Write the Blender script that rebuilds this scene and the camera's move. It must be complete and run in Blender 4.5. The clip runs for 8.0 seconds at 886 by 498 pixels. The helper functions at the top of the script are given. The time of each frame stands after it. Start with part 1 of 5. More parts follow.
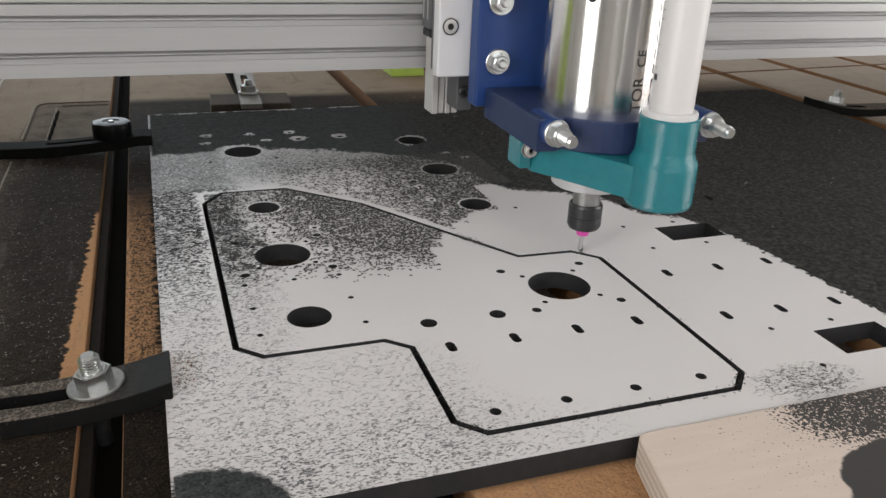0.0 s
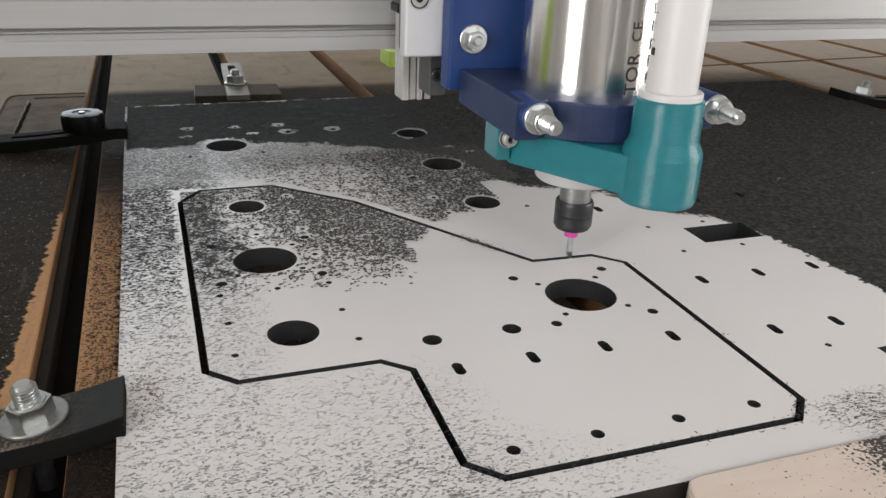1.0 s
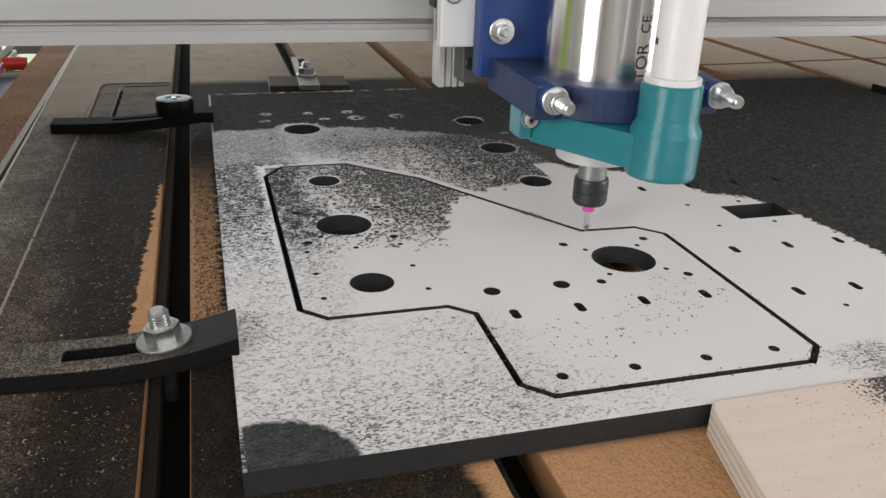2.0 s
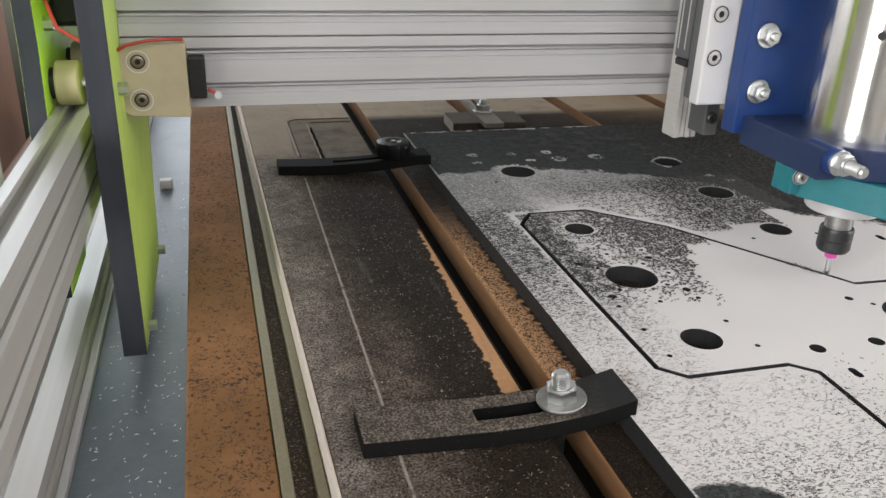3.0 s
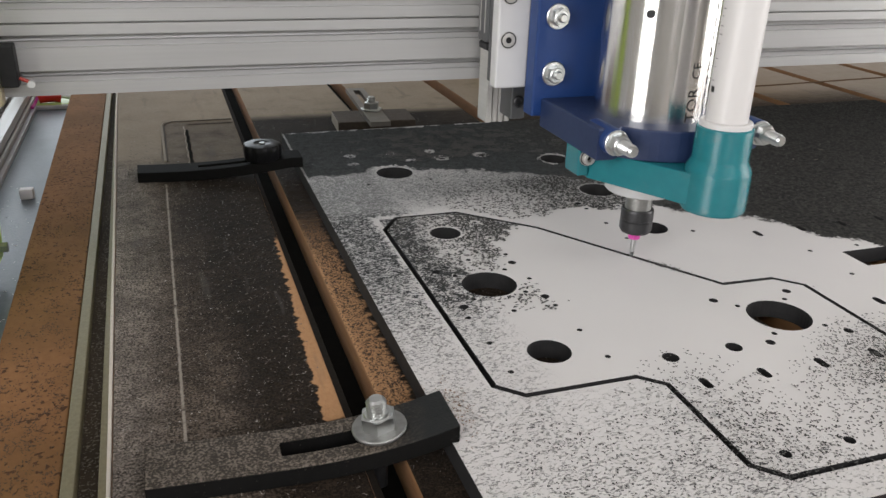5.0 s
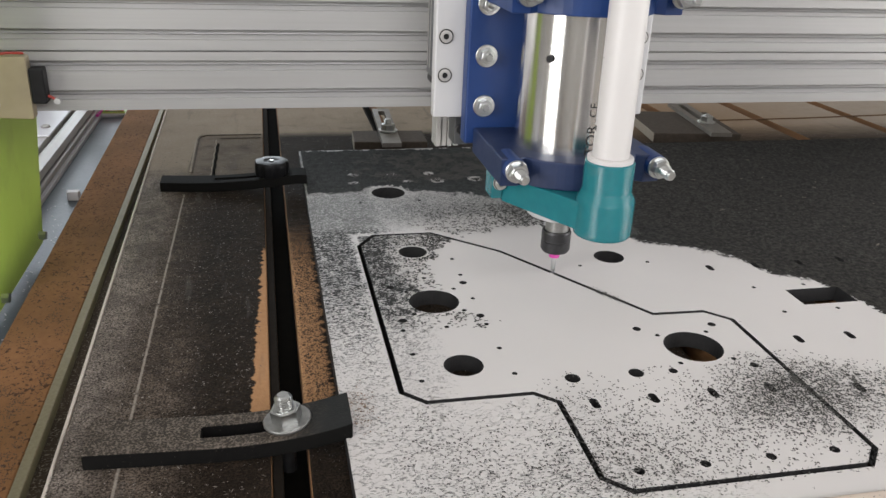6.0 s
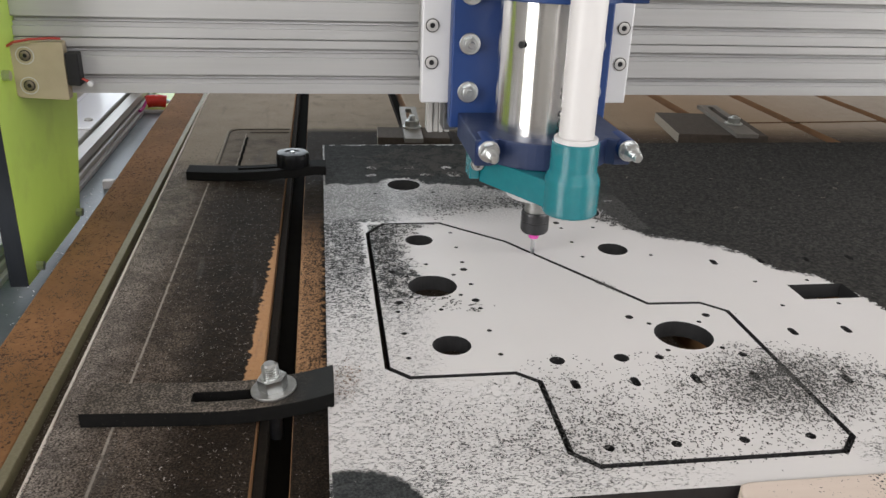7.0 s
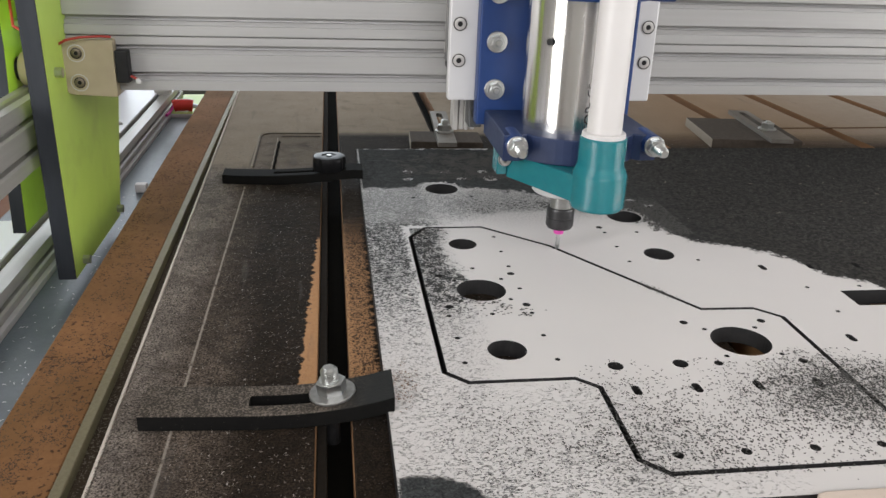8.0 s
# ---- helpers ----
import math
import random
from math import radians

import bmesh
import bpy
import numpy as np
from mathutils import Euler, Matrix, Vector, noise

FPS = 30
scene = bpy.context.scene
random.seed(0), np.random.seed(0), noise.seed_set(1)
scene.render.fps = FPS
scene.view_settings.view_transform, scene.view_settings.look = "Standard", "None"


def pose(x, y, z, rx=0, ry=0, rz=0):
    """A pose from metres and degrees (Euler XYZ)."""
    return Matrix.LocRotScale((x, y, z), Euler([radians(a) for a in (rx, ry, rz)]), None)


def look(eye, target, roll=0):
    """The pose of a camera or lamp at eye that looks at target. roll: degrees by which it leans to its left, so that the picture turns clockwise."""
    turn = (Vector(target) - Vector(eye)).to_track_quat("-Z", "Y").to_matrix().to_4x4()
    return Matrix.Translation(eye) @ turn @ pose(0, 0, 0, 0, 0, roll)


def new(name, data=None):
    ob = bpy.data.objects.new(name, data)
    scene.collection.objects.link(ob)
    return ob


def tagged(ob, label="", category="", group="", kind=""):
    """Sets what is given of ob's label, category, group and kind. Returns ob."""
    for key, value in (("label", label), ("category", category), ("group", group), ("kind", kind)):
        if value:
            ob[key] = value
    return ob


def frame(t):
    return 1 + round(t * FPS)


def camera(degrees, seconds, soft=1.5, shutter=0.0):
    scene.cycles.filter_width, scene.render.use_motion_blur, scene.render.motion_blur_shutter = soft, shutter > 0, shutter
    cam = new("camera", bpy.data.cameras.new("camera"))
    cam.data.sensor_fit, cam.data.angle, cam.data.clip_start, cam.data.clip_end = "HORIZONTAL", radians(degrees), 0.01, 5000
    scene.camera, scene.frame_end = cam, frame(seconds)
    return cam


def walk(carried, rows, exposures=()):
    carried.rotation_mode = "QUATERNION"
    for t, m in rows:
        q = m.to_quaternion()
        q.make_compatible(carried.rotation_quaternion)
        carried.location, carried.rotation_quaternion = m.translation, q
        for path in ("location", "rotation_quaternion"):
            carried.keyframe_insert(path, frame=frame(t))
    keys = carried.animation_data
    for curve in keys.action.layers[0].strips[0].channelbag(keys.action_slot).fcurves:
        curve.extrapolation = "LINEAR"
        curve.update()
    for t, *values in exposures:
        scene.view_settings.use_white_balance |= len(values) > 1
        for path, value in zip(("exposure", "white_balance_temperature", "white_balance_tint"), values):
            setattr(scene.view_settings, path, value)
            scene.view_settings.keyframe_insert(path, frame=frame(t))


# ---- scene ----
import collections

cam = camera(57.1, 8.0)
PATH = [
    (0, (-0.023, -0.327, 0.2), (0.607, 1.395, -0.598), 2.5),
    (0.5, (-0.012, -0.277, 0.181), (0.622, 1.44, -0.627), 2.3),
    (1, (-0.008, -0.278, 0.18), (0.624, 1.443, -0.619), 2.4),
    (1.2, (-0.012, -0.289, 0.175), (0.603, 1.438, -0.625), 2.3),
    (2.3, (-0.061, -0.33, 0.188), (0.449, 1.43, -0.615), 2.2),
    (2.5, (-0.106, -0.312, 0.192), (0.4, 1.447, -0.613), 2.2),
    (3, (-0.193, -0.297, 0.215), (0.306, 1.469, -0.581), 2.1),
    (3.5, (-0.188, -0.274, 0.209), (0.34, 1.483, -0.587), 2.1),
    (4, (-0.168, -0.277, 0.214), (0.419, 1.463, -0.58), 2.1),
    (4.5, (-0.159, -0.288, 0.215), (0.472, 1.436, -0.58), 2.1),
    (5, (-0.125, -0.282, 0.21), (0.481, 1.447, -0.59), 1.9),
    (5.2, (-0.103, -0.298, 0.214), (0.472, 1.446, -0.58), 1.8),
    (6.3, (-0.056, -0.347, 0.242), (0.296, 1.458, -0.544), 2.3),
    (6.5, (-0.053, -0.35, 0.242), (0.272, 1.463, -0.537), 2.1),
    (7, (-0.03, -0.366, 0.232), (0.253, 1.456, -0.542), 2.1),
    (7.5, (-0.043, -0.363, 0.234), (0.228, 1.464, -0.534), 2.1),
    (8, (-0.055, -0.358, 0.227), (0.21, 1.473, -0.532), 2.1),
]
walk(cam, [(t, look(eye, target, roll)) for t, eye, target, roll in PATH],
     exposures=[(0.0, -0.42), (0.5, -0.36), (1.2, -0.33), (2.5, -0.16), (3.0, -0.02), (3.5, -0.02), (4.0, -0.12), (4.5, -0.22), (5.2, -0.34), (6.3, -0.22), (8.0, -0.21)])

# ---- the cutter's way over the sheet (metres, seconds) ----
TOOL = [(0.0, 0.2042, 0.0572), (0.4, 0.1975, 0.0617), (2.2, 0.1664, 0.0627), (4.5, 0.1416, 0.1020), (6.5, 0.1183, 0.1361), (8.0, 0.1024, 0.1620)]


def tool_at(t):
    ts = [r[0] for r in TOOL]
    return float(np.interp(t, ts, [r[1] for r in TOOL])), float(np.interp(t, ts, [r[2] for r in TOOL]))


# ---- light ----
world = bpy.data.worlds.new("world")
scene.world = world
world.use_nodes = True
sky = world.node_tree.nodes.new("ShaderNodeTexSky")
sky.sky_type, sky.sun_disc = "NISHITA", False
sky.sun_elevation, sky.sun_rotation = radians(38), radians(200)
world.node_tree.nodes["Background"].inputs[1].default_value = 0.12
world.node_tree.links.new(sky.outputs[0], world.node_tree.nodes["Background"].inputs[0])


def window_light(name, at, towards, width, height, watts, colour):
    lamp = bpy.data.lights.new(name, "AREA")
    lamp.shape, lamp.size, lamp.size_y, lamp.energy, lamp.color = "RECTANGLE", width, height, watts, colour
    ob = new(name, lamp)
    ob.matrix_world = look(at, towards)
    return ob


window_light("window_light_left", (-2.28, -1.40, 0.45), (0, 0.1, 0.2), 1.1, 2.4, 100, (1.0, 0.975, 0.96))
window_light("window_light_right", (2.88, -0.85, 0.45), (0, 0.2, 0.1), 1.7, 2.4, 100, (1.0, 0.97, 0.945))
# Unseen fill added to brighten the beam's face, high enough to miss the steel.
window_light("fill_light_front", (0.35, -2.38, 1.50), (0.1, 0.2, 0.2), 2.2, 0.9, 44, (1.0, 0.975, 0.96))
window_light("window_light_back", (-0.75, 3.18, 0.75), (-0.5, 0.3, 0.1), 2.0, 2.3, 54, (0.92, 0.97, 1.0))


# ---- materials ----
class Mat:
    """A node material with short ways to make nodes."""

    def __init__(self, name, rough=0.5, metal=0.0, colour=(0.5, 0.5, 0.5)):
        self.m = bpy.data.materials.new(name)
        self.m.use_nodes = True
        self.t = self.m.node_tree
        self.b = self.t.nodes["Principled BSDF"]
        self.b.inputs["Roughness"].default_value = rough
        self.b.inputs["Metallic"].default_value = metal
        self.b.inputs["Base Color"].default_value = (*colour, 1)
        self.tc = self.t.nodes.new("ShaderNodeTexCoord")
        self.pos = self.tc.outputs["Object"]

    def dull(self, level=0.15):
        self.b.inputs["Specular IOR Level"].default_value = level
        return self

    def put(self, sock, value):
        if isinstance(value, (int, float)):
            sock.default_value = value
        elif isinstance(value, tuple):
            sock.default_value = (*value, 1) if len(value) == 3 and len(sock.default_value) == 4 else value
        else:
            self.t.links.new(value, sock)

    def math(self, op, a, b=0.0, clamp=False):
        n = self.t.nodes.new("ShaderNodeMath")
        n.operation, n.use_clamp = op, clamp
        self.put(n.inputs[0], a)
        self.put(n.inputs[1], b)
        return n.outputs[0]

    def step(self, a, lo, hi, to0=0.0, to1=1.0):
        n = self.t.nodes.new("ShaderNodeMapRange")
        n.interpolation_type = "SMOOTHSTEP"
        for i, v in enumerate((a, lo, hi, to0, to1)):
            self.put(n.inputs[i], v)
        return n.outputs[0]

    def stretch(self, s, vec=None):
        n = self.t.nodes.new("ShaderNodeMapping")
        n.inputs["Scale"].default_value = s
        self.t.links.new(vec or self.pos, n.inputs[0])
        return n.outputs[0]

    def noise(self, scale, detail=3.0, vec=None, rough=0.55, distort=0.0):
        n = self.t.nodes.new("ShaderNodeTexNoise")
        n.inputs["Scale"].default_value = scale
        n.inputs["Detail"].default_value = detail
        n.inputs["Roughness"].default_value = rough
        n.inputs["Distortion"].default_value = distort
        self.t.links.new(vec or self.pos, n.inputs[0])
        return n.outputs[0]

    def cells(self, scale, vec=None):
        n = self.t.nodes.new("ShaderNodeTexVoronoi")
        n.inputs["Scale"].default_value = scale
        self.t.links.new(vec or self.pos, n.inputs[0])
        return n.outputs["Distance"]

    def xyz(self):
        n = self.t.nodes.new("ShaderNodeSeparateXYZ")
        self.t.links.new(self.pos, n.inputs[0])
        return n.outputs

    def ramp(self, fac, stops):
        n = self.t.nodes.new("ShaderNodeValToRGB")
        e = n.color_ramp.elements
        while len(e) < len(stops):
            e.new(0.5)
        for i, (p, c) in enumerate(stops):
            e[i].position = p
            e[i].color = (c, c, c, 1) if isinstance(c, (int, float)) else (*c, 1)
        self.put(n.inputs[0], fac)
        return n.outputs[0]

    def mix(self, fac, a, b):
        n = self.t.nodes.new("ShaderNodeMix")
        n.data_type = "RGBA"
        self.put(n.inputs[0], fac)
        self.put(n.inputs[6], a)
        self.put(n.inputs[7], b)
        return n.outputs[2]

    def set(self, colour=None, rough=None, bump=None, height=0.0005, strength=0.5):
        if colour is not None:
            self.put(self.b.inputs["Base Color"], colour)
        if rough is not None:
            self.put(self.b.inputs["Roughness"], rough)
        if bump is not None:
            n = self.t.nodes.new("ShaderNodeBump")
            n.inputs["Strength"].default_value = strength
            n.inputs["Distance"].default_value = height
            self.put(n.inputs["Height"], bump)
            self.t.links.new(n.outputs[0], self.b.inputs["Normal"])
        return self.m


def gauss(m, x, y, cx, cy, rx, ry):
    """1 at (cx, cy), falling to 0 at the ellipse's rim."""
    a = m.math("DIVIDE", m.math("SUBTRACT", x, cx), rx)
    b = m.math("DIVIDE", m.math("SUBTRACT", y, cy), ry)
    r = m.math("SQRT", m.math("ADD", m.math("MULTIPLY", a, a), m.math("MULTIPLY", b, b)))
    return m.step(r, 0.35, 1.0, 1.0, 0.0)


def sheet_top():
    """White laminate under black milling dust: solid at the back, blown clean round the cutter, speckled elsewhere."""
    m = Mat("dusty_white_laminate", 0.42)
    x, y, z = m.xyz()
    wob = m.math("MULTIPLY", m.math("SUBTRACT", m.noise(55, 4), 0.5), 0.030)
    wob2 = m.math("MULTIPLY", m.math("SUBTRACT", m.noise(330, 3), 0.5), 0.012)
    yy = m.math("ADD", y, m.math("ADD", wob, wob2))
    xx = m.math("ADD", x, m.math("ADD", wob2, 0.0))
    # edge of the solid dust as y over x
    edge = [(-0.04, 0.300), (0.0, 0.303), (0.03, 0.316), (0.062, 0.300), (0.10, 0.294), (0.14, 0.272), (0.165, 0.256), (0.185, 0.246),
            (0.195, 0.212), (0.203, 0.176), (0.235, 0.158), (0.266, 0.138), (0.276, 0.106), (0.299, 0.092), (0.312, 0.056),
            (0.318, 0.010), (0.322, -0.050), (0.34, -0.09), (0.36, -0.15)]
    k = m.ramp(m.math("DIVIDE", m.math("ADD", xx, 0.04), 0.40), [((px + 0.04) / 0.40, (py + 0.15) / 0.6) for px, py in edge])
    over = m.math("SUBTRACT", m.math("DIVIDE", m.math("ADD", yy, 0.15), 0.6), k)
    solid = m.step(over, -0.004, 0.006)
    # a heap on the front corner
    heap = m.step(m.math("ADD", gauss(m, x, y, -0.022, -0.112, 0.047, 0.046), m.math("MULTIPLY", wob2, 22.0)), 0.50, 0.62)
    solid = m.math("MAXIMUM", solid, heap)
    # bare outer edges of the sheet
    solid = m.math("MULTIPLY", solid, m.math("MULTIPLY", m.step(m.math("SUBTRACT", yy, m.step(x, 0.12, 0.25, 0.0, 0.02)), 0.4262, 0.4272, 1, 0), m.step(m.math("ADD", x, m.math("MULTIPLY", wob2, 0.15)), -0.0302, -0.0294)))
    # bare rims round the holes
    for hx, hy, hr in ((0.037, 0.3005, 0.0205), (0.176, 0.3065, 0.0155), (0.174, 0.2285, 0.019), (0.085, 0.329, 0.0082), (0.120, 0.330, 0.0082), (0.013, 0.350, 0.0060),
                       (0.011, 0.328, 0.0047), (0.048, 0.349, 0.0047), (0.059, 0.328, 0.0047), (0.081, 0.349, 0.0062), (0.193, 0.265, 0.0042), (0.203, 0.251, 0.0045)):
        rim_ = m.step(gauss(m, xx, yy if hr > 0.01 else y, hx, hy, hr, hr), 0.10, 0.22)
        solid = m.math("SUBTRACT", solid, rim_, clamp=True)
    # density of loose chips elsewhere
    back = m.math("MULTIPLY", m.step(y, 0.19, 0.25, 0.0, 0.52), m.step(y, 0.27, 0.32, 1.0, 0.62))
    left = m.math("MULTIPLY", m.step(x, 0.012, 0.040, 1.0, 0.0), m.step(y, 0.0, 0.16, 0.22, 0.72))
    inner = m.math("MULTIPLY", gauss(m, x, y, 0.012, 0.140, 0.036, 0.11), m.step(m.noise(150, 3, None, 0.55, 0.6), 0.52, 0.55, 0.16, 1.0))
    front = m.math("MULTIPLY", m.step(y, 0.02, -0.05, 0.0, 0.16), m.step(x, 0.12, 0.07, 0.0, 1.0))
    low = m.math("MULTIPLY", gauss(m, x, y, 0.06, -0.10, 0.12, 0.05), 0.12)
    rim = m.math("MULTIPLY", gauss(m, x, y, 0.236, -0.093, 0.036, 0.018), 0.36)
    corner = m.math("MULTIPLY", gauss(m, x, m.math("ADD", y, wob2), -0.023, -0.111, 0.042, 0.040), 0.75)
    clampdirt = m.math("MULTIPLY", gauss(m, x, y, -0.026, -0.012, 0.022, 0.030), 0.14)
    d = m.math("MAXIMUM", back, left)
    for q in (inner, front, rim, clampdirt):
        d = m.math("MAXIMUM", d, q)
    d = m.math("ADD", d, low)
    # the air jet keeps the field round the cutter's way clean
    ax, ay, bx, by = TOOL[2][1], TOOL[2][2], TOOL[-1][1], TOOL[-1][2]
    ll = (bx - ax) ** 2 + (by - ay) ** 2
    u = m.math("ADD", m.math("MULTIPLY", m.math("SUBTRACT", x, ax), (bx - ax) / ll), m.math("MULTIPLY", m.math("SUBTRACT", y, ay), (by - ay) / ll), clamp=True)
    ex = m.math("SUBTRACT", m.math("SUBTRACT", xx, ax), m.math("MULTIPLY", u, bx - ax))
    ey = m.math("SUBTRACT", m.math("SUBTRACT", yy, ay), m.math("MULTIPLY", u, by - ay))
    far = m.math("SQRT", m.math("ADD", m.math("MULTIPLY", ex, ex), m.math("MULTIPLY", ey, ey)))
    clean = m.step(far, 0.070, 0.092)
    d = m.math("MULTIPLY", d, clean)
    # a clean margin outside the milled groove
    diag = m.math("ADD", m.math("MULTIPLY", m.math("SUBTRACT", x, 0.055), 0.794), m.math("MULTIPLY", m.math("SUBTRACT", y, 0.2075), 0.608))
    out = m.math("MAXIMUM", m.math("SUBTRACT", 0.0, x), m.math("MAXIMUM", m.math("SUBTRACT", y, 0.2075), diag))
    halo = m.math("MAXIMUM", m.step(m.math("ADD", out, wob2), 0.0012, 0.0065), m.step(out, 0.0, -0.001))
    halo = m.math("MAXIMUM", halo, m.step(y, 0.03, -0.015))
    d = m.math("MULTIPLY", d, m.math("ADD", m.math("MULTIPLY", halo, 0.9), 0.1))
    d = m.math("MAXIMUM", d, corner)
    patchy = m.math("ADD", m.math("MULTIPLY", m.noise(70, 3), 0.5), 0.75)
    d = m.math("MULTIPLY", d, patchy)
    # chips as sharp specks at two sizes
    specks = m.math("ADD", m.math("MULTIPLY", m.noise(1250, 2, m.stretch((0.50, 1.0, 1.0)), 0.6, 0.5), 0.80), m.math("MULTIPLY", m.noise(230, 2), 0.20))
    spk = m.step(m.math("ADD", specks, m.math("MULTIPLY", m.math("SUBTRACT", d, 0.5), 0.24)), 0.475, 0.560)
    dust = m.math("MAXIMUM", m.math("MULTIPLY", m.math("MULTIPLY", spk, m.step(d, 0.03, 0.12)), m.math("MULTIPLY", m.step(d, 0.1, 0.5, 0.46, 0.97), m.step(back, 0.1, 0.4, 1.0, 0.60))), m.math("MULTIPLY", solid, m.step(m.noise(900, 2), 0.17, 0.25)), clamp=True)
    white = m.mix(m.noise(12, 4), (0.645, 0.622, 0.612), (0.71, 0.686, 0.676))
    haze = m.math("MULTIPLY", m.math("MULTIPLY", m.step(d, 0.0, 0.8), m.noise(150, 3)), 0.22)
    haze = m.math("ADD", haze, m.math("MULTIPLY", m.math("MULTIPLY", back, m.step(m.noise(700, 2), 0.25, 0.75)), 1.6), clamp=True)
    white = m.mix(haze, white, (0.21, 0.215, 0.215))
    coarse = m.step(x, 0.12, 0.26)
    grain = m.math("ADD", m.math("MULTIPLY", m.noise(800, 2), 0.6), m.math("MULTIPLY", m.noise(190, 4), 0.4))
    grey = m.mix(m.step(grain, 0.36, 0.66), (0.031, 0.0335, 0.0345), (0.074, 0.079, 0.080))
    grey = m.mix(m.math("MULTIPLY", coarse, 0.75), grey, m.mix(m.step(m.noise(330, 4, None, 0.7), 0.40, 0.66), (0.020, 0.0185, 0.0165), (0.074, 0.068, 0.061)))
    flake = m.math("MULTIPLY", m.step(m.noise(420, 1), 0.79, 0.81), solid)
    grey = m.mix(m.math("MULTIPLY", flake, 0.7), grey, (0.45, 0.43, 0.41))
    colour = m.mix(dust, white, grey)
    rough = m.step(dust, 0, 1, 0.38, 0.95)
    m.put(m.b.inputs["Specular IOR Level"], m.step(dust, 0, 1, 0.5, 0.1))
    lumps = m.math("MULTIPLY", m.math("MULTIPLY", m.noise(85, 5, None, 0.65, 0.8), 5.0), coarse)
    relief = m.math("MULTIPLY", dust, m.math("ADD", m.math("ADD", m.noise(700, 3), lumps), m.math("MULTIPLY", m.noise(190, 4), 2.2)))
    return m.set(colour, rough, relief, 0.0016, 0.9)


def board_top(name):
    """Brown fibreboard under grey milling dust."""
    m = Mat(name, 0.85).dull()
    x, y, z = m.xyz()
    fibre = m.noise(420, 4, m.stretch((1.0, 0.7, 1.0)))
    brown = m.mix(fibre, (0.38, 0.200, 0.095), (0.53, 0.305, 0.158))
    wob = m.math("MULTIPLY", m.math("SUBTRACT", m.noise(160, 4, m.stretch((0.35, 1.3, 1.0))), 0.5), 0.016)
    xx = m.math("ADD", x, wob)
    edge = m.math("ADD", m.math("MULTIPLY", wob, 0.5), m.math("MULTIPLY", m.math("SUBTRACT", m.noise(70, 3), 0.5), 0.006))
    # bare strips along the slot
    lim = m.step(y, 0.0, 0.235, -0.0738, -0.0680)
    a = m.math("MULTIPLY", m.step(m.math("SUBTRACT", m.math("ADD", x, edge), lim), -0.0006, 0.0006), m.step(x, -0.0645, -0.0630, 1, 0))
    a = m.math("MULTIPLY", a, m.math("MULTIPLY", m.step(m.math("ADD", y, wob), 0.006, 0.010), m.step(y, 0.21, 0.22, 1, 0)))
    b = m.math("MULTIPLY", m.step(x, -0.050, -0.048), m.step(xx, -0.0345, -0.032, 1, 0))
    b = m.math("MULTIPLY", b, m.math("MULTIPLY", m.step(y, -0.02, -0.01), m.step(m.math("ADD", y, m.math("MULTIPLY", wob, 4.0)), 0.15, 0.27, 1, 0)))
    front = m.math("MULTIPLY", m.step(y, -0.105, -0.112), m.step(m.math("ADD", x, wob), 0.042, 0.050))
    far = m.step(m.math("ADD", m.math("SUBTRACT", y, m.step(x, -0.1345, -0.1315, -0.115, 0.0)), m.math("MULTIPLY", wob, 0.5)), 0.512, 0.540)
    farr = m.math("MULTIPLY", m.step(x, 0.10, 0.42), m.step(m.math("ADD", y, m.math("MULTIPLY", wob, 2.0)), 0.440, 0.56))
    farr = m.math("MAXIMUM", farr, m.math("MULTIPLY", m.step(m.math("ADD", x, m.math("MULTIPLY", wob, 3.0)), 0.64, 0.72), m.step(y, 0.20, 0.36)))
    bare = m.math("MAXIMUM", a, front)
    bare = m.math("MAXIMUM", bare, m.math("MULTIPLY", b, 0.95))
    spk = m.step(m.noise(750, 2), 0.54, 0.58)
    dirt = m.math("MULTIPLY", spk, m.math("MAXIMUM", m.math("MULTIPLY", b, m.step(y, 0.0, 0.2, 0.65, 1.0)), m.math("MULTIPLY", front, 0.25)))
    # dust: darker by the slot, drier and paler at the outer edge, as flakes of three tones
    outer = m.step(m.math("ADD", x, m.math("MULTIPLY", wob, 0.6)), -0.100, -0.150)
    outer = m.math("MAXIMUM", outer, m.math("MULTIPLY", m.step(m.math("ADD", y, wob), 0.17, 0.03), m.math("MULTIPLY", m.step(x, -0.092, -0.122), m.step(m.noise(60, 4), 0.3, 0.6, 0.62, 0.95))))
    fl = m.math("ADD", m.math("MULTIPLY", m.noise(900, 2, None, 0.6, 0.4), 0.75), m.math("MULTIPLY", m.noise(180, 3), 0.25))
    flat_ = m.math("MULTIPLY", m.step(m.math("ADD", fl, m.math("MULTIPLY", outer, 0.025)), 0.40, 0.66), m.step(m.noise(38, 4), 0.30, 0.65, 0.45, 1.1))
    dark = m.mix(flat_, (0.0098, 0.0068, 0.0046), (0.042, 0.0298, 0.0205))
    pale = m.mix(flat_, (0.025, 0.0190, 0.0145), (0.190, 0.152, 0.122))
    dust = m.mix(outer, dark, pale)
    rim = m.step(m.math("ADD", x, m.math("MULTIPLY", wob, 0.8)), -0.128, -0.162)
    dust = m.mix(m.math("MULTIPLY", rim, 0.85), dust, m.mix(flat_, (0.050, 0.042, 0.036), (0.40, 0.35, 0.31)))
    farc = m.mix(m.math("ADD", m.math("MULTIPLY", m.noise(420, 4), 0.6), m.math("MULTIPLY", m.noise(30, 4), 0.4)), (0.20, 0.160, 0.122), (0.47, 0.40, 0.315))
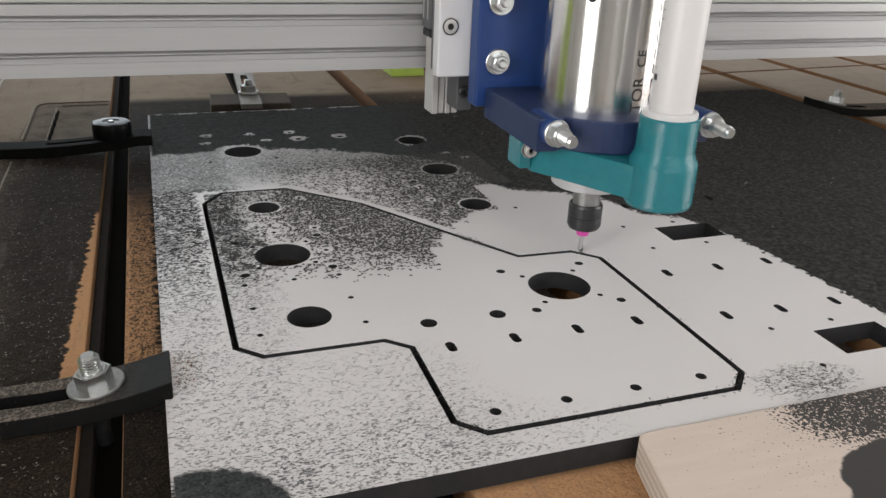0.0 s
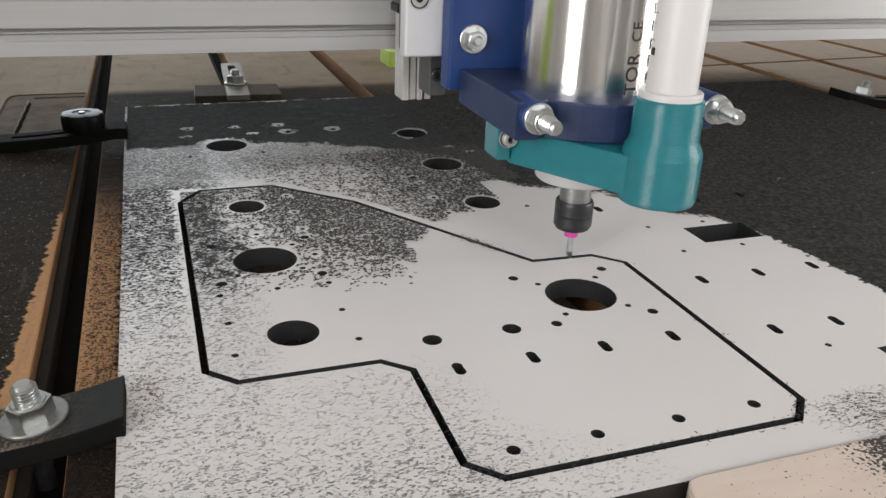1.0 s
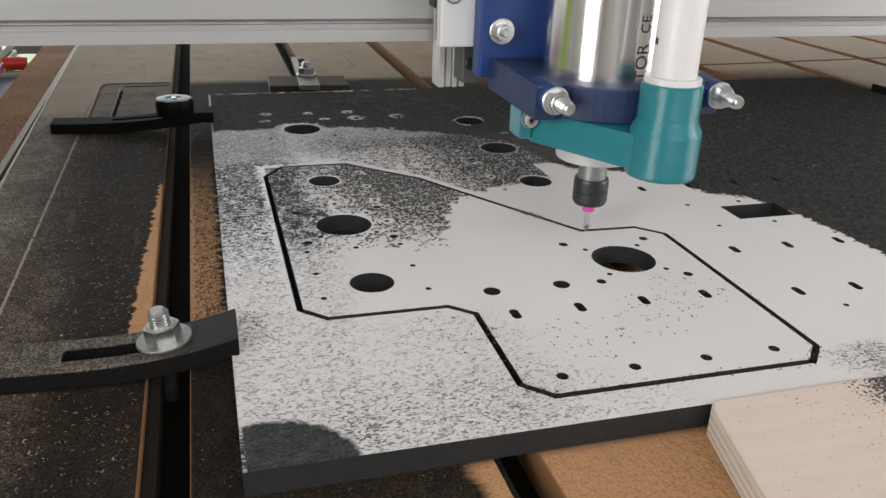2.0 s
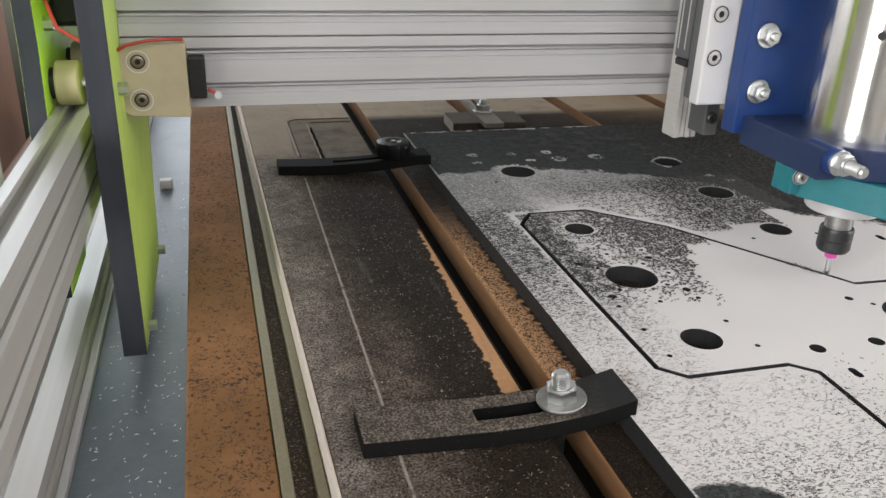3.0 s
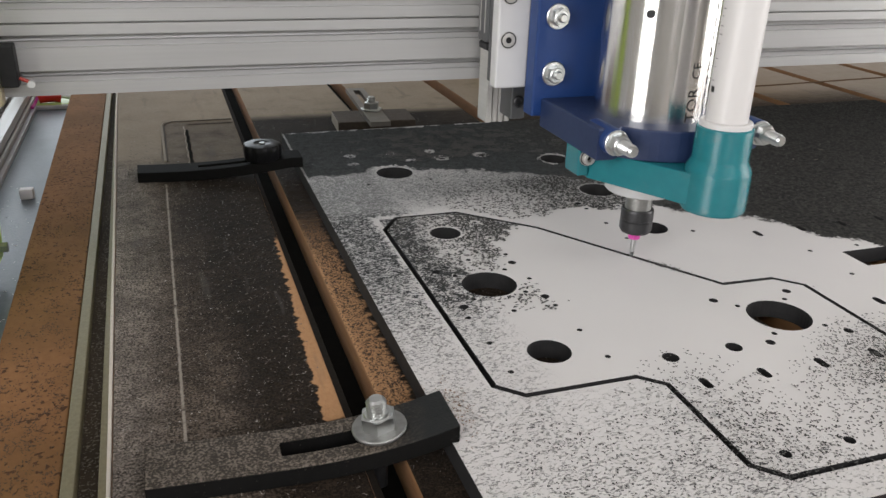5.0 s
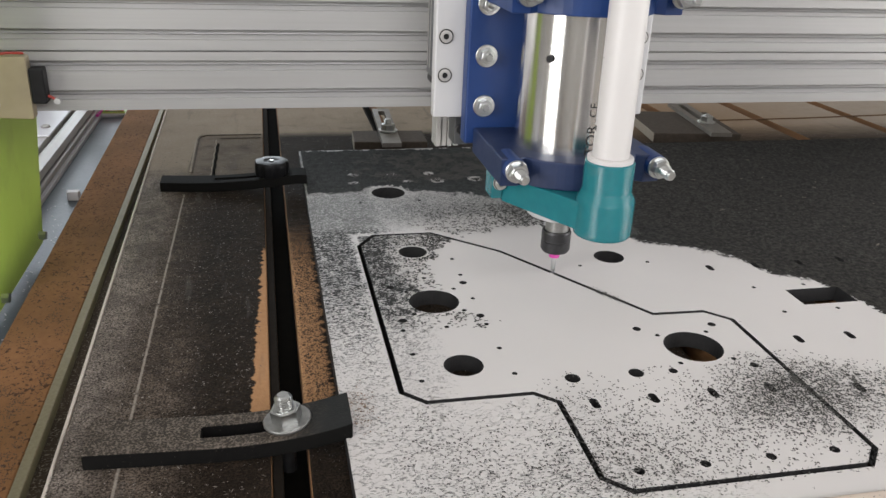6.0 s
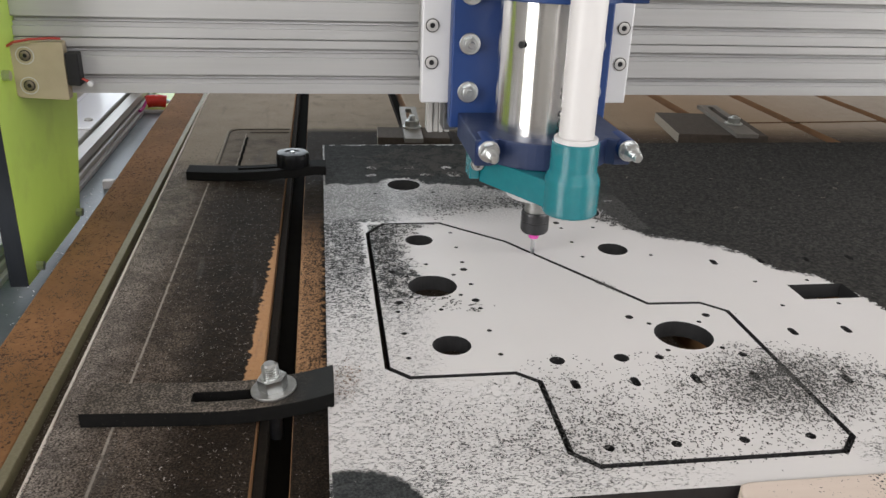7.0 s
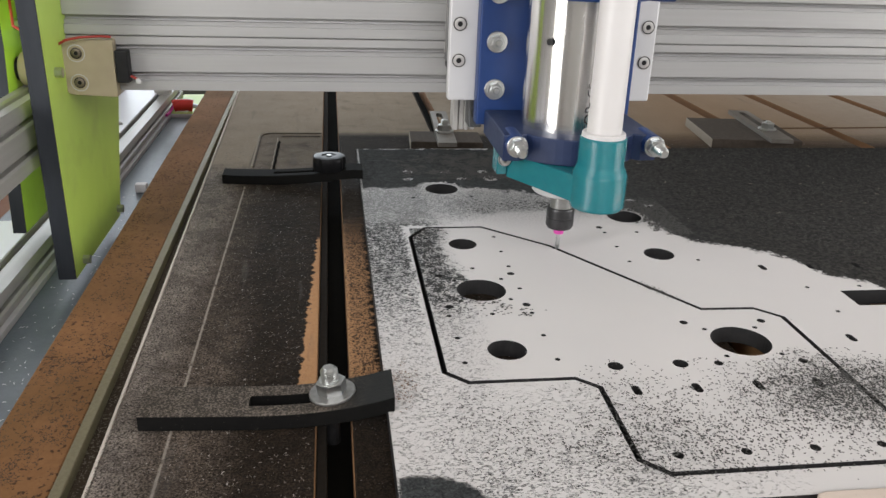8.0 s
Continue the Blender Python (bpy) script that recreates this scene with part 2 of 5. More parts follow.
    mid = m.math("MULTIPLY", m.math("MULTIPLY", m.step(m.math("ADD", y, wob), 0.378, 0.400), m.step(x, -0.063, -0.066)), m.step(m.noise(45, 4), 0.25, 0.6, 0.22, 0.5))
    dust = m.mix(mid, dust, farc)
    dust = m.mix(m.math("MULTIPLY", far, m.step(m.noise(45, 3), 0.2, 0.5, 0.7, 1.0)), dust, farc)
    tan = m.mix(m.math("ADD", m.math("MULTIPLY", fibre, 0.5), m.math("MULTIPLY", m.noise(22, 4), 0.5)), (0.25, 0.168, 0.105), (0.42, 0.30, 0.205))
    tan = m.mix(m.step(x, 0.42, 0.75, 0.0, 0.85), tan, m.mix(m.noise(60, 4), (0.40, 0.345, 0.295), (0.54, 0.475, 0.415)))
    dust = m.mix(m.math("MULTIPLY", farr, 0.92), dust, tan)
    bits = m.step(m.math("ADD", m.noise(640, 1, m.stretch((1.0, 0.8, 1.0)), 0.5, 1.2), m.math("MULTIPLY", outer, 0.02)), 0.735, 0.76)
    dust = m.mix(m.math("MULTIPLY", bits, 0.8), dust, (0.46, 0.43, 0.40))
    colour = m.mix(bare, dust, brown)
    colour = m.mix(dirt, colour, (0.035, 0.028, 0.022))
    # a pale scored line along the board
    line = m.math("MULTIPLY", m.step(m.math("ABSOLUTE", m.math("ADD", m.math("ADD", x, m.math("MULTIPLY", wob, 0.06)), 0.1318)), 0.0003, 0.0010, 1, 0), m.step(y, 0.338, 0.345, 1, 0))
    line = m.math("MULTIPLY", line, m.step(m.noise(130, 4), 0.28, 0.44))
    colour = m.mix(m.math("MULTIPLY", line, 0.55), colour, (0.50, 0.45, 0.39))
    smear = m.math("MULTIPLY", m.step(m.noise(30, 3, m.stretch((3.0, 0.35, 1.0))), 0.60, 0.75), 0.35)
    colour = m.mix(smear, colour, (0.13, 0.12, 0.11))
    # Unseen front end made pale grey to brighten what the spindle reflects.
    colour = m.mix(m.step(y, -0.19, -0.26), colour, m.mix(m.noise(300, 4), (0.22, 0.21, 0.195), (0.40, 0.385, 0.365)))
    return m.set(colour, None, m.math("ADD", fibre, m.math("ADD", m.math("MULTIPLY", bits, 1.2), m.math("MULTIPLY", m.noise(140, 4), 1.3))), 0.0013, 0.8)


def plain(name, c0, c1, scale=90, rough=0.5, metal=0.0, height=0.0002, detail=4.0, stretch=(1, 1, 1), grime=0.0):
    m = Mat(name, rough, metal)
    v = m.stretch(stretch)
    n = m.noise(scale, detail, v)
    col = m.mix(n, c0, c1)
    if grime:
        g = m.math("MULTIPLY", m.step(m.noise(28, 5), 0.48, 0.72), grime)
        col = m.mix(g, col, (0.07, 0.062, 0.054))
    if max(c1) < 0.05 and rough > 0.3:
        m.dull(0.22 if max(c1) > 0.012 else 0.07)
    r = m.math("ADD", rough - 0.06, m.math("MULTIPLY", m.noise(scale * 0.4, 3, v), 0.14))
    return m.set(col, r, m.noise(scale * 3, 2, v), height, 0.35)


def layered(name, c0, c1, period, rough=0.45):
    """Printed plastic: fine layers across z."""
    m = Mat(name, rough)
    x, y, z = m.xyz()
    w = m.math("SINE", m.math("MULTIPLY", z, 2 * math.pi / period))
    col = m.mix(m.noise(140, 3), c0, c1)
    dustz = m.math("MULTIPLY", m.step(m.noise(60, 4), 0.55, 0.75), 0.18)
    return m.set(m.mix(dustz, col, (0.16, 0.17, 0.17)), None, m.math("ADD", m.math("MULTIPLY", w, 0.5), m.noise(500, 2)), 0.00012, 0.6)


def speckled(name, base0, base1, speck, amount, scale, rough=0.85, height=0.0005, gloss=0.2):
    m = Mat(name, rough).dull(gloss)
    col = m.mix(m.noise(260, 4), base0, base1)
    col = m.mix(m.math("MULTIPLY", m.step(m.noise(11, 4), 0.38, 0.68), 0.55), col, tuple(c * k for c, k in zip(base0, (0.62, 0.72, 0.62))))
    s = m.step(m.math("ADD", m.math("MULTIPLY", m.noise(scale, 2), 0.8), m.math("MULTIPLY", m.noise(26, 3), 0.2)), 1 - amount, 1 - amount + 0.05)
    return m.set(m.mix(s, col, speck), None, m.math("ADD", m.noise(500, 3), s), height, 0.6)


M_TOP = sheet_top()
M_CORE = plain("black_core", (0.016, 0.016, 0.017), (0.030, 0.029, 0.029), 300, 0.6)
# Near-black floor and ledge colours carry the shade down in the left slots.
_slot = Mat("slot_shade_black", 0.9, 0.0, (0.005, 0.0045, 0.004)).dull(0.03)
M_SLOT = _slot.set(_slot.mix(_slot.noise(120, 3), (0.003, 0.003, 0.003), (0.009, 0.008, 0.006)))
M_LEDGE = plain("shaded_slot_ledge", (0.010, 0.008, 0.006), (0.026, 0.021, 0.016), 300, 0.9, 0, 0.0004)
M_BOARD = board_top("dusty_fibreboard")
M_MDF = plain("fibreboard_edge", (0.20, 0.10, 0.042), (0.32, 0.165, 0.07), 350, 0.85, 0, 0.0004, 4, (1, 0.2, 1))
M_SLOTWOOD = plain("dusty_slot_wood", (0.095, 0.052, 0.026), (0.20, 0.112, 0.058), 250, 0.9, 0, 0.0004)
M_PLANK = speckled("chip_strewn_plank", (0.185, 0.088, 0.036), (0.29, 0.150, 0.066), (0.075, 0.038, 0.019), 0.42, 300)
M_CHANNEL = speckled("chip_filled_channel", (0.030, 0.022, 0.015), (0.075, 0.055, 0.036), (0.16, 0.14, 0.11), 0.42, 620)
M_BASE = speckled("blue_grey_base", (0.118, 0.146, 0.178), (0.182, 0.212, 0.245), (0.50, 0.51, 0.52), 0.20, 420, 0.38, 0.0003, 0.5)
M_ALU = plain("anodised_aluminium", (0.385, 0.384, 0.382), (0.455, 0.454, 0.452), 60, 0.42, 0.4, 0.00006, 4, (0.15, 8, 8))
M_RAIL = plain("dull_aluminium", (0.43, 0.42, 0.405), (0.53, 0.52, 0.50), 60, 0.42, 0.45, 0.00006, 4, (8, 0.15, 8))
M_SIDERAIL = plain("dull_side_rail", (0.40, 0.393, 0.375), (0.50, 0.49, 0.47), 60, 0.45, 0.45, 0.00006, 4, (8, 0.15, 8))
M_TRACK = plain("dusty_track", (0.15, 0.132, 0.080), (0.27, 0.245, 0.155), 500, 0.6, 0.2, 0.0004)
M_WHITE = plain("white_coated_plate", (0.51, 0.51, 0.518), (0.57, 0.57, 0.578), 40, 0.45, 0.15)
M_GREEN = plain("green_plastic_sheet", (0.50, 0.70, 0.12), (0.56, 0.76, 0.15), 30, 0.42, 0, 0.0001, 3, (1, 1, 1), 0.12)
M_GREY = plain("dark_grey_core", (0.015, 0.018, 0.023), (0.034, 0.039, 0.046), 120, 0.6, 0, 0.0004, 4, (1, 1, 0.2))
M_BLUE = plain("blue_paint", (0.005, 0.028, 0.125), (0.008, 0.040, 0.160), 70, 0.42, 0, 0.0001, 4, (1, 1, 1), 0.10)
# Dusty blue, darkened further for the shade on the lower clamp ring.
M_BLUEDUSTSHADE = plain("dusty_shaded_blue_plastic", (0.005, 0.016, 0.062), (0.017, 0.031, 0.085), 240, 0.5, 0, 0.0003)
M_TEAL = layered("teal_printed_plastic", (0.008, 0.130, 0.158), (0.013, 0.172, 0.200), 0.0006, 0.26)
M_PIPE = plain("white_pipe", (0.545, 0.528, 0.522), (0.60, 0.583, 0.577), 25, 0.40)
_steel = Mat("polished_steel", 0.1, 1.0)
_st = _steel.noise(260, 3, _steel.stretch((1, 1, 0.02)))
M_STEEL = _steel.set(_steel.mix(_st, (0.74, 0.73, 0.715), (0.87, 0.86, 0.85)), _steel.step(_st, 0.3, 0.7, 0.16, 0.26))
_steel.b.inputs["Anisotropic"].default_value = 0.9
_steel.b.inputs["Anisotropic Rotation"].default_value = 0.25
_tangent = _steel.t.nodes.new("ShaderNodeTangent")
_tangent.direction_type, _tangent.axis = "RADIAL", "Z"
_steel.t.links.new(_tangent.outputs[0], _steel.b.inputs["Tangent"])
M_ZINC = plain("zinc_plated_steel", (0.46, 0.47, 0.467), (0.64, 0.655, 0.65), 300, 0.30, 1.0, 0.00008)
M_DULLZINC = plain("dusty_zinc", (0.24, 0.24, 0.232), (0.40, 0.40, 0.39), 400, 0.42, 0.9, 0.0001)
M_TARNISH = plain("tarnished_steel", (0.16, 0.13, 0.10), (0.27, 0.23, 0.18), 300, 0.4, 0.8, 0.0001)
M_NUT = plain("blackened_steel", (0.030, 0.030, 0.032), (0.075, 0.075, 0.078), 250, 0.42, 0.7, 0.0001)
M_SLIDE = plain("dark_anodised_block", (0.085, 0.088, 0.092), (0.13, 0.133, 0.138), 80, 0.4, 0.5, 0.00008, 4, (8, 8, 0.2))
M_BLACK = plain("black_plastic", (0.010, 0.010, 0.011), (0.022, 0.022, 0.023), 200, 0.42)


def strap_top():
    """Black plastic, thick with brown-grey dust towards the bed."""
    m = Mat("dusty_black_plastic", 0.7).dull(0.25)
    x, y, z = m.xyz()
    black = m.mix(m.noise(160, 3), (0.010, 0.011, 0.011), (0.020, 0.021, 0.021))
    f = m.math("ADD", m.math("MULTIPLY", m.noise(900, 2), 0.75), m.math("MULTIPLY", m.noise(120, 3), 0.25))
    dust = m.mix(m.step(f, 0.44, 0.62), (0.040, 0.032, 0.025), (0.185, 0.155, 0.128))
    cover = m.math("MULTIPLY", m.step(m.math("ADD", x, m.math("MULTIPLY", m.noise(90, 3), 0.03)), -0.022, -0.056), m.step(m.noise(500, 2), 0.30, 0.50, 0.55, 1.0))
    return m.set(m.mix(cover, black, dust), None, f, 0.0004, 0.5)


M_CLAMP = strap_top()
M_STRAP = speckled("black_strap", (0.005, 0.005, 0.005), (0.010, 0.0095, 0.009), (0.026, 0.023, 0.020), 0.36, 700, 0.8, 0.0003, 0.08)
M_STRAPSIDE = plain("black_strap_edge", (0.004, 0.004, 0.004), (0.009, 0.0085, 0.008), 400, 0.75)
M_KNOB = plain("glossy_black_plastic", (0.005, 0.005, 0.0055), (0.012, 0.012, 0.013), 150, 0.34)
M_KNOB.node_tree.nodes["Principled BSDF"].inputs["Specular IOR Level"].default_value = 0.12
M_CREAM = plain("cream_plastic", (0.37, 0.31, 0.205), (0.45, 0.385, 0.265), 40, 0.5, 0, 0.0001, 3, (1, 1, 1), 0.14)
M_EDGE = plain("pale_board_edge", (0.52, 0.47, 0.41), (0.66, 0.60, 0.54), 300, 0.8, 0, 0.0003)
M_RED = plain("red_plastic", (0.55, 0.02, 0.015), (0.65, 0.03, 0.02), 60, 0.4)
M_WIRE = plain("dark_red_wire", (0.30, 0.030, 0.020), (0.40, 0.045, 0.03), 60, 0.5)
M_PINK = plain("pink_plastic", (0.62, 0.06, 0.36), (0.70, 0.09, 0.42), 60, 0.4)
M_BLOCK = plain("dusty_clamp_block", (0.038, 0.028, 0.021), (0.10, 0.078, 0.060), 260, 0.85, 0, 0.0004)
M_ENDGRAIN = plain("pale_end_grain", (0.30, 0.26, 0.21), (0.42, 0.37, 0.31), 300, 0.85, 0, 0.0004)
M_BAR = plain("worn_steel_bar", (0.16, 0.145, 0.128), (0.27, 0.25, 0.225), 120, 0.42, 0.5, 0.0001, 4, (1, 1, 1), 0.25)
M_BAG = plain("white_translucent_plastic", (0.72, 0.73, 0.78), (0.80, 0.81, 0.86), 20, 0.35)
M_INK = plain("black_print", (0.015, 0.015, 0.015), (0.03, 0.03, 0.03), 100, 0.5)
M_WALL = plain("plastered_wall", (0.33, 0.315, 0.295), (0.40, 0.385, 0.36), 6, 0.9, 0, 0.001)
M_FLOOR = plain("worn_floor", (0.16, 0.155, 0.15), (0.23, 0.225, 0.215), 8, 0.8, 0, 0.001)
M_WOOD = plain("brown_wood", (0.16, 0.065, 0.030), (0.25, 0.11, 0.05), 40, 0.6, 0, 0.0003, 4, (6, 6, 0.5))


def plywood(side):
    m = Mat("plywood_side" if side else "plywood_face", 0.75)
    x, y, z = m.xyz()
    if side:
        lay = m.step(m.math("SINE", m.math("MULTIPLY", m.math("ADD", z, m.math("MULTIPLY", m.noise(60, 2), 0.0008)), 2 * math.pi / 0.0032)), -0.5, 0.6)
        return m.set(m.mix(lay, (0.52, 0.44, 0.36), (0.72, 0.65, 0.57)), None, lay, 0.0003, 0.5)
    grain = m.noise(60, 4, m.stretch((0.4, 3.0, 1.0)))
    col = m.mix(grain, (0.58, 0.475, 0.405), (0.69, 0.59, 0.515))
    dens = m.math("MAXIMUM", gauss(m, x, y, 0.240, -0.118, 0.055, 0.036), m.math("MULTIPLY", gauss(m, x, y, 0.20, -0.125, 0.05, 0.05), 0.10))
    spk = m.step(m.math("ADD", m.noise(820, 2), m.math("MULTIPLY", m.math("SUBTRACT", dens, 0.5), 0.34)), 0.53, 0.58)
    heap = m.step(m.math("ADD", gauss(m, x, y, 0.228, -0.170, 0.050, 0.045), m.math("MULTIPLY", m.noise(90, 3), 0.3)), 0.55, 0.62)
    return m.set(m.mix(m.math("MAXIMUM", spk, heap), col, (0.045, 0.042, 0.040)), None, m.math("ADD", grain, spk), 0.0004, 0.5)


M_PLY, M_PLYSIDE = plywood(False), plywood(True)


# ---- mesh helpers ----
def part(name, bm, material, parent=None, label="", smooth=False):
    """Links a bmesh as one mesh object under a thing or a part."""
    me = bpy.data.meshes.new(name)
    bm.to_mesh(me)
    bm.free()
    for mt in material if isinstance(material, (list, tuple)) else (material,):
        me.materials.append(mt)
    if smooth:
        me.shade_smooth()
        me.set_sharp_from_angle(angle=radians(35))
    ob = new(name, me)
    if parent is not None:
        ob.parent = parent
    if label:
        tagged(ob, label)
    return ob


def thing(name, label, category, at=(0, 0, 0), group="", kind=""):
    ob = new(name)
    ob.location = at
    ob.empty_display_size = 0.01
    return tagged(ob, label, category, group, kind)


def box(x0, x1, y0, y1, z0, z1, bevel=0.0, bm=None, segments=2):
    bm = bm or bmesh.new()
    out = bmesh.ops.create_cube(bm, size=1, matrix=Matrix.LocRotScale(((x0 + x1) / 2, (y0 + y1) / 2, (z0 + z1) / 2), None, (x1 - x0, y1 - y0, z1 - z0)))
    if bevel:
        es = list({e for v in out["verts"] for e in v.link_edges})
        bmesh.ops.bevel(bm, geom=es, offset=bevel, segments=segments, affect="EDGES", profile=0.5)
    return bm


def turned(profile, n=32, m=None, bm=None, caps=True):
    """A body of revolution about z from (radius, z) pairs."""
    held = [profile[0]]
    for (ra, za), (rb, zb) in zip(profile, profile[1:]):
        length = math.hypot(rb - ra, zb - za)
        if length > 0.003:
            for u in (0.0005 / length, 1 - 0.0005 / length):
                held.append((ra + (rb - ra) * u, za + (zb - za) * u))
        held.append((rb, zb))
    profile = held
    bm = bm or bmesh.new()
    rings = []
    for r, z in profile:
        rings.append([bm.verts.new((m or Matrix()) @ Vector((r * math.cos(2 * math.pi * i / n), r * math.sin(2 * math.pi * i / n), z))) for i in range(n)])
    for a, b in zip(rings, rings[1:]):
        for i in range(n):
            bm.faces.new((a[i], a[(i + 1) % n], b[(i + 1) % n], b[i]))
    if caps:
        bm.faces.new(list(reversed(rings[0])))
        bm.faces.new(rings[-1])
    bmesh.ops.recalc_face_normals(bm, faces=bm.faces)
    return bm


def prism(points, z0, z1, m=None, bm=None, bevel=0.0):
    """A polygon in x, y drawn up from z0 to z1."""
    bm = bm or bmesh.new()
    m = m or Matrix()
    lo = [bm.verts.new(m @ Vector((x, y, z0))) for x, y in points]
    hi = [bm.verts.new(m @ Vector((x, y, z1))) for x, y in points]
    fs = [bm.faces.new(list(reversed(lo))), bm.faces.new(hi)]
    n = len(points)
    for i in range(n):
        fs.append(bm.faces.new((lo[i], lo[(i + 1) % n], hi[(i + 1) % n], hi[i])))
    bmesh.ops.recalc_face_normals(bm, faces=fs)
    if bevel:
        es = list({e for f in fs[:2] for e in f.edges})
        bmesh.ops.bevel(bm, geom=es, offset=bevel, segments=2, affect="EDGES", profile=0.5)
    return bm


def tube(points, r, n=10):
    """A round cord through points."""
    bm = bmesh.new()
    pts = [Vector(p) for p in points]
    rings = []
    for i, p in enumerate(pts):
        d = (pts[min(i + 1, len(pts) - 1)] - pts[max(i - 1, 0)]).normalized()
        q = d.to_track_quat("Z", "Y").to_matrix()
        rings.append([bm.verts.new(p + q @ Vector((r * math.cos(2 * math.pi * j / n), r * math.sin(2 * math.pi * j / n), 0))) for j in range(n)])
    for a, b in zip(rings, rings[1:]):
        for j in range(n):
            bm.faces.new((a[j], a[(j + 1) % n], b[(j + 1) % n], b[j]))
    bm.faces.new(list(reversed(rings[0])))
    bm.faces.new(rings[-1])
    bmesh.ops.recalc_face_normals(bm, faces=bm.faces)
    return bm


def hexagon(flat):
    r = flat / math.sqrt(3)
    return [(r * math.cos(math.pi / 3 * i), r * math.sin(math.pi / 3 * i)) for i in range(6)]


def hex_nut(flat, h, m):
    """A hexagon nut with chamfered corners."""
    bm = bmesh.new()
    prism(hexagon(flat), 0, h, m, bm)
    return turned([(flat * 0.47, h), (flat * 0.42, h + h * 0.10)], 24, m, bm)


def thread(r, z0, z1, m, pitch=0.00125):
    """A threaded stud: ridges round a core, with a chamfered end."""
    prof = [(r * 0.86, z0)]
    z = z0
    while z + pitch < z1 - 0.001:
        prof += [(r * 0.86, z + pitch * 0.1), (r, z + pitch * 0.45), (r, z + pitch * 0.6), (r * 0.86, z + pitch * 0.95)]
        z += pitch
    prof += [(r * 0.86, z1 - 0.001), (r * 0.62, z1)]
    return turned(prof, 20, m)


def bolt_set(parent, m, stud=0.018, washer=0.012, flat=0.013, nut_h=0.0065, r=0.004, rise=0.0, ring_metal=None):
    """Washer, nut and threaded stud standing along m's z."""
    part("washer", turned([(washer * 0.4, 0), (washer - 0.0003, 0), (washer, 0.0004), (washer, 0.0012), (washer - 0.0004, 0.0016), (washer * 0.4, 0.0016)], 40, m), ring_metal or M_ZINC, parent, smooth=True)
    part("nut", hex_nut(flat, nut_h, m @ pose(0, 0, 0.0016, 0, 0, rise)), M_ZINC, parent)
    part("stud", thread(r, 0, stud, m), M_ZINC, parent, smooth=True)


def socket_screw(parent, m, r=0.0035, h=0.003, metal=None):
    """A socket-head screw with its hexagon hole, in a shallow ring."""
    s = part("screw", turned([(r * 1.28, 0), (r * 1.28, 0.0004), (r * 1.02, 0.0004), (r, h * 0.8), (r * 0.85, h), (r * 0.48, h), (r * 0.44, h * 0.35), (r * 0.05, h * 0.3)], 28, m), metal or M_RAIL, parent, smooth=True)
    part("recess", turned([(r * 1.17, 0.0003), (r * 1.17, 0.0006)], 28, m), M_BLACK, s)
    part("socket", turned([(r * 0.43, h * 0.36), (r * 0.40, h * 0.44)], 6, m), M_BLACK, s)
    return s


# ---- room ----
def room():
    x0, x1, y0, y1, z0, z1 = -2.3, 2.9, -2.4, 3.2, -0.85, 2.2
    t = 0.12
    tagged(part("floor", box(x0, x1, y0, y1, z0 - t, z0), M_FLOOR), "worn grey workshop floor", "floor", kind="structure")
    tagged(part("ceiling", box(x0, x1, y0, y1, z1, z1 + t), M_WALL), "plain grey workshop ceiling", "ceiling", kind="structure")
    head = 2.0

    def wall(name, along, a0, a1, w0, w1, fixed0, fixed1, sill=-0.80):
        bm = bmesh.new()
        for u0, u1, v0, v1 in ((a0, w0, z0, z1), (w1, a1, z0, z1), (w0, w1, z0, sill), (w0, w1, head, z1)):
            if along == "y":
                box(fixed0, fixed1, u0, u1, v0, v1, 0, bm)
            else:
                box(u0, u1, fixed0, fixed1, v0, v1, 0, bm)
        tagged(part(name, bm, M_WALL), "grey plastered wall with a window opening", "wall", kind="structure")

    wall("wall_west", "y", y0, y1, -1.98, -0.82, x0 - t, x0)
    wall("wall_east", "y", y0, y1, -1.75, 0.05, x1, x1 + t)
    # The south opening is added only to house the front fill lamp.
    wall("wall_south", "x", x0, x1, -0.80, 1.50, y0 - t, y0, 1.0)
    wall("wall_north", "x", x0, x1, -1.8, 0.3, y1, y1 + t)


room()


# ---- machine bed ----
SLOTS = [-0.0566, 0.064, 0.182, 0.303, 0.425, 0.546, 0.679, 0.812, 0.950]
SLOT_W, BED_Y0, BED_Y1 = 0.0168, -0.45, 0.86


PLANK_Z = -0.0135


def strip(xa, xb, slope, z0, z1, bevel=0.0):
    """A long strip beside the bed, from xa to xb at y = 0, leaning by slope."""
    return prism([(xa + slope * BED_Y0, BED_Y0), (xb + slope * BED_Y0, BED_Y0), (xb + slope * BED_Y1, BED_Y1), (xa + slope * BED_Y1, BED_Y1)], z0, z1, None, None, bevel)


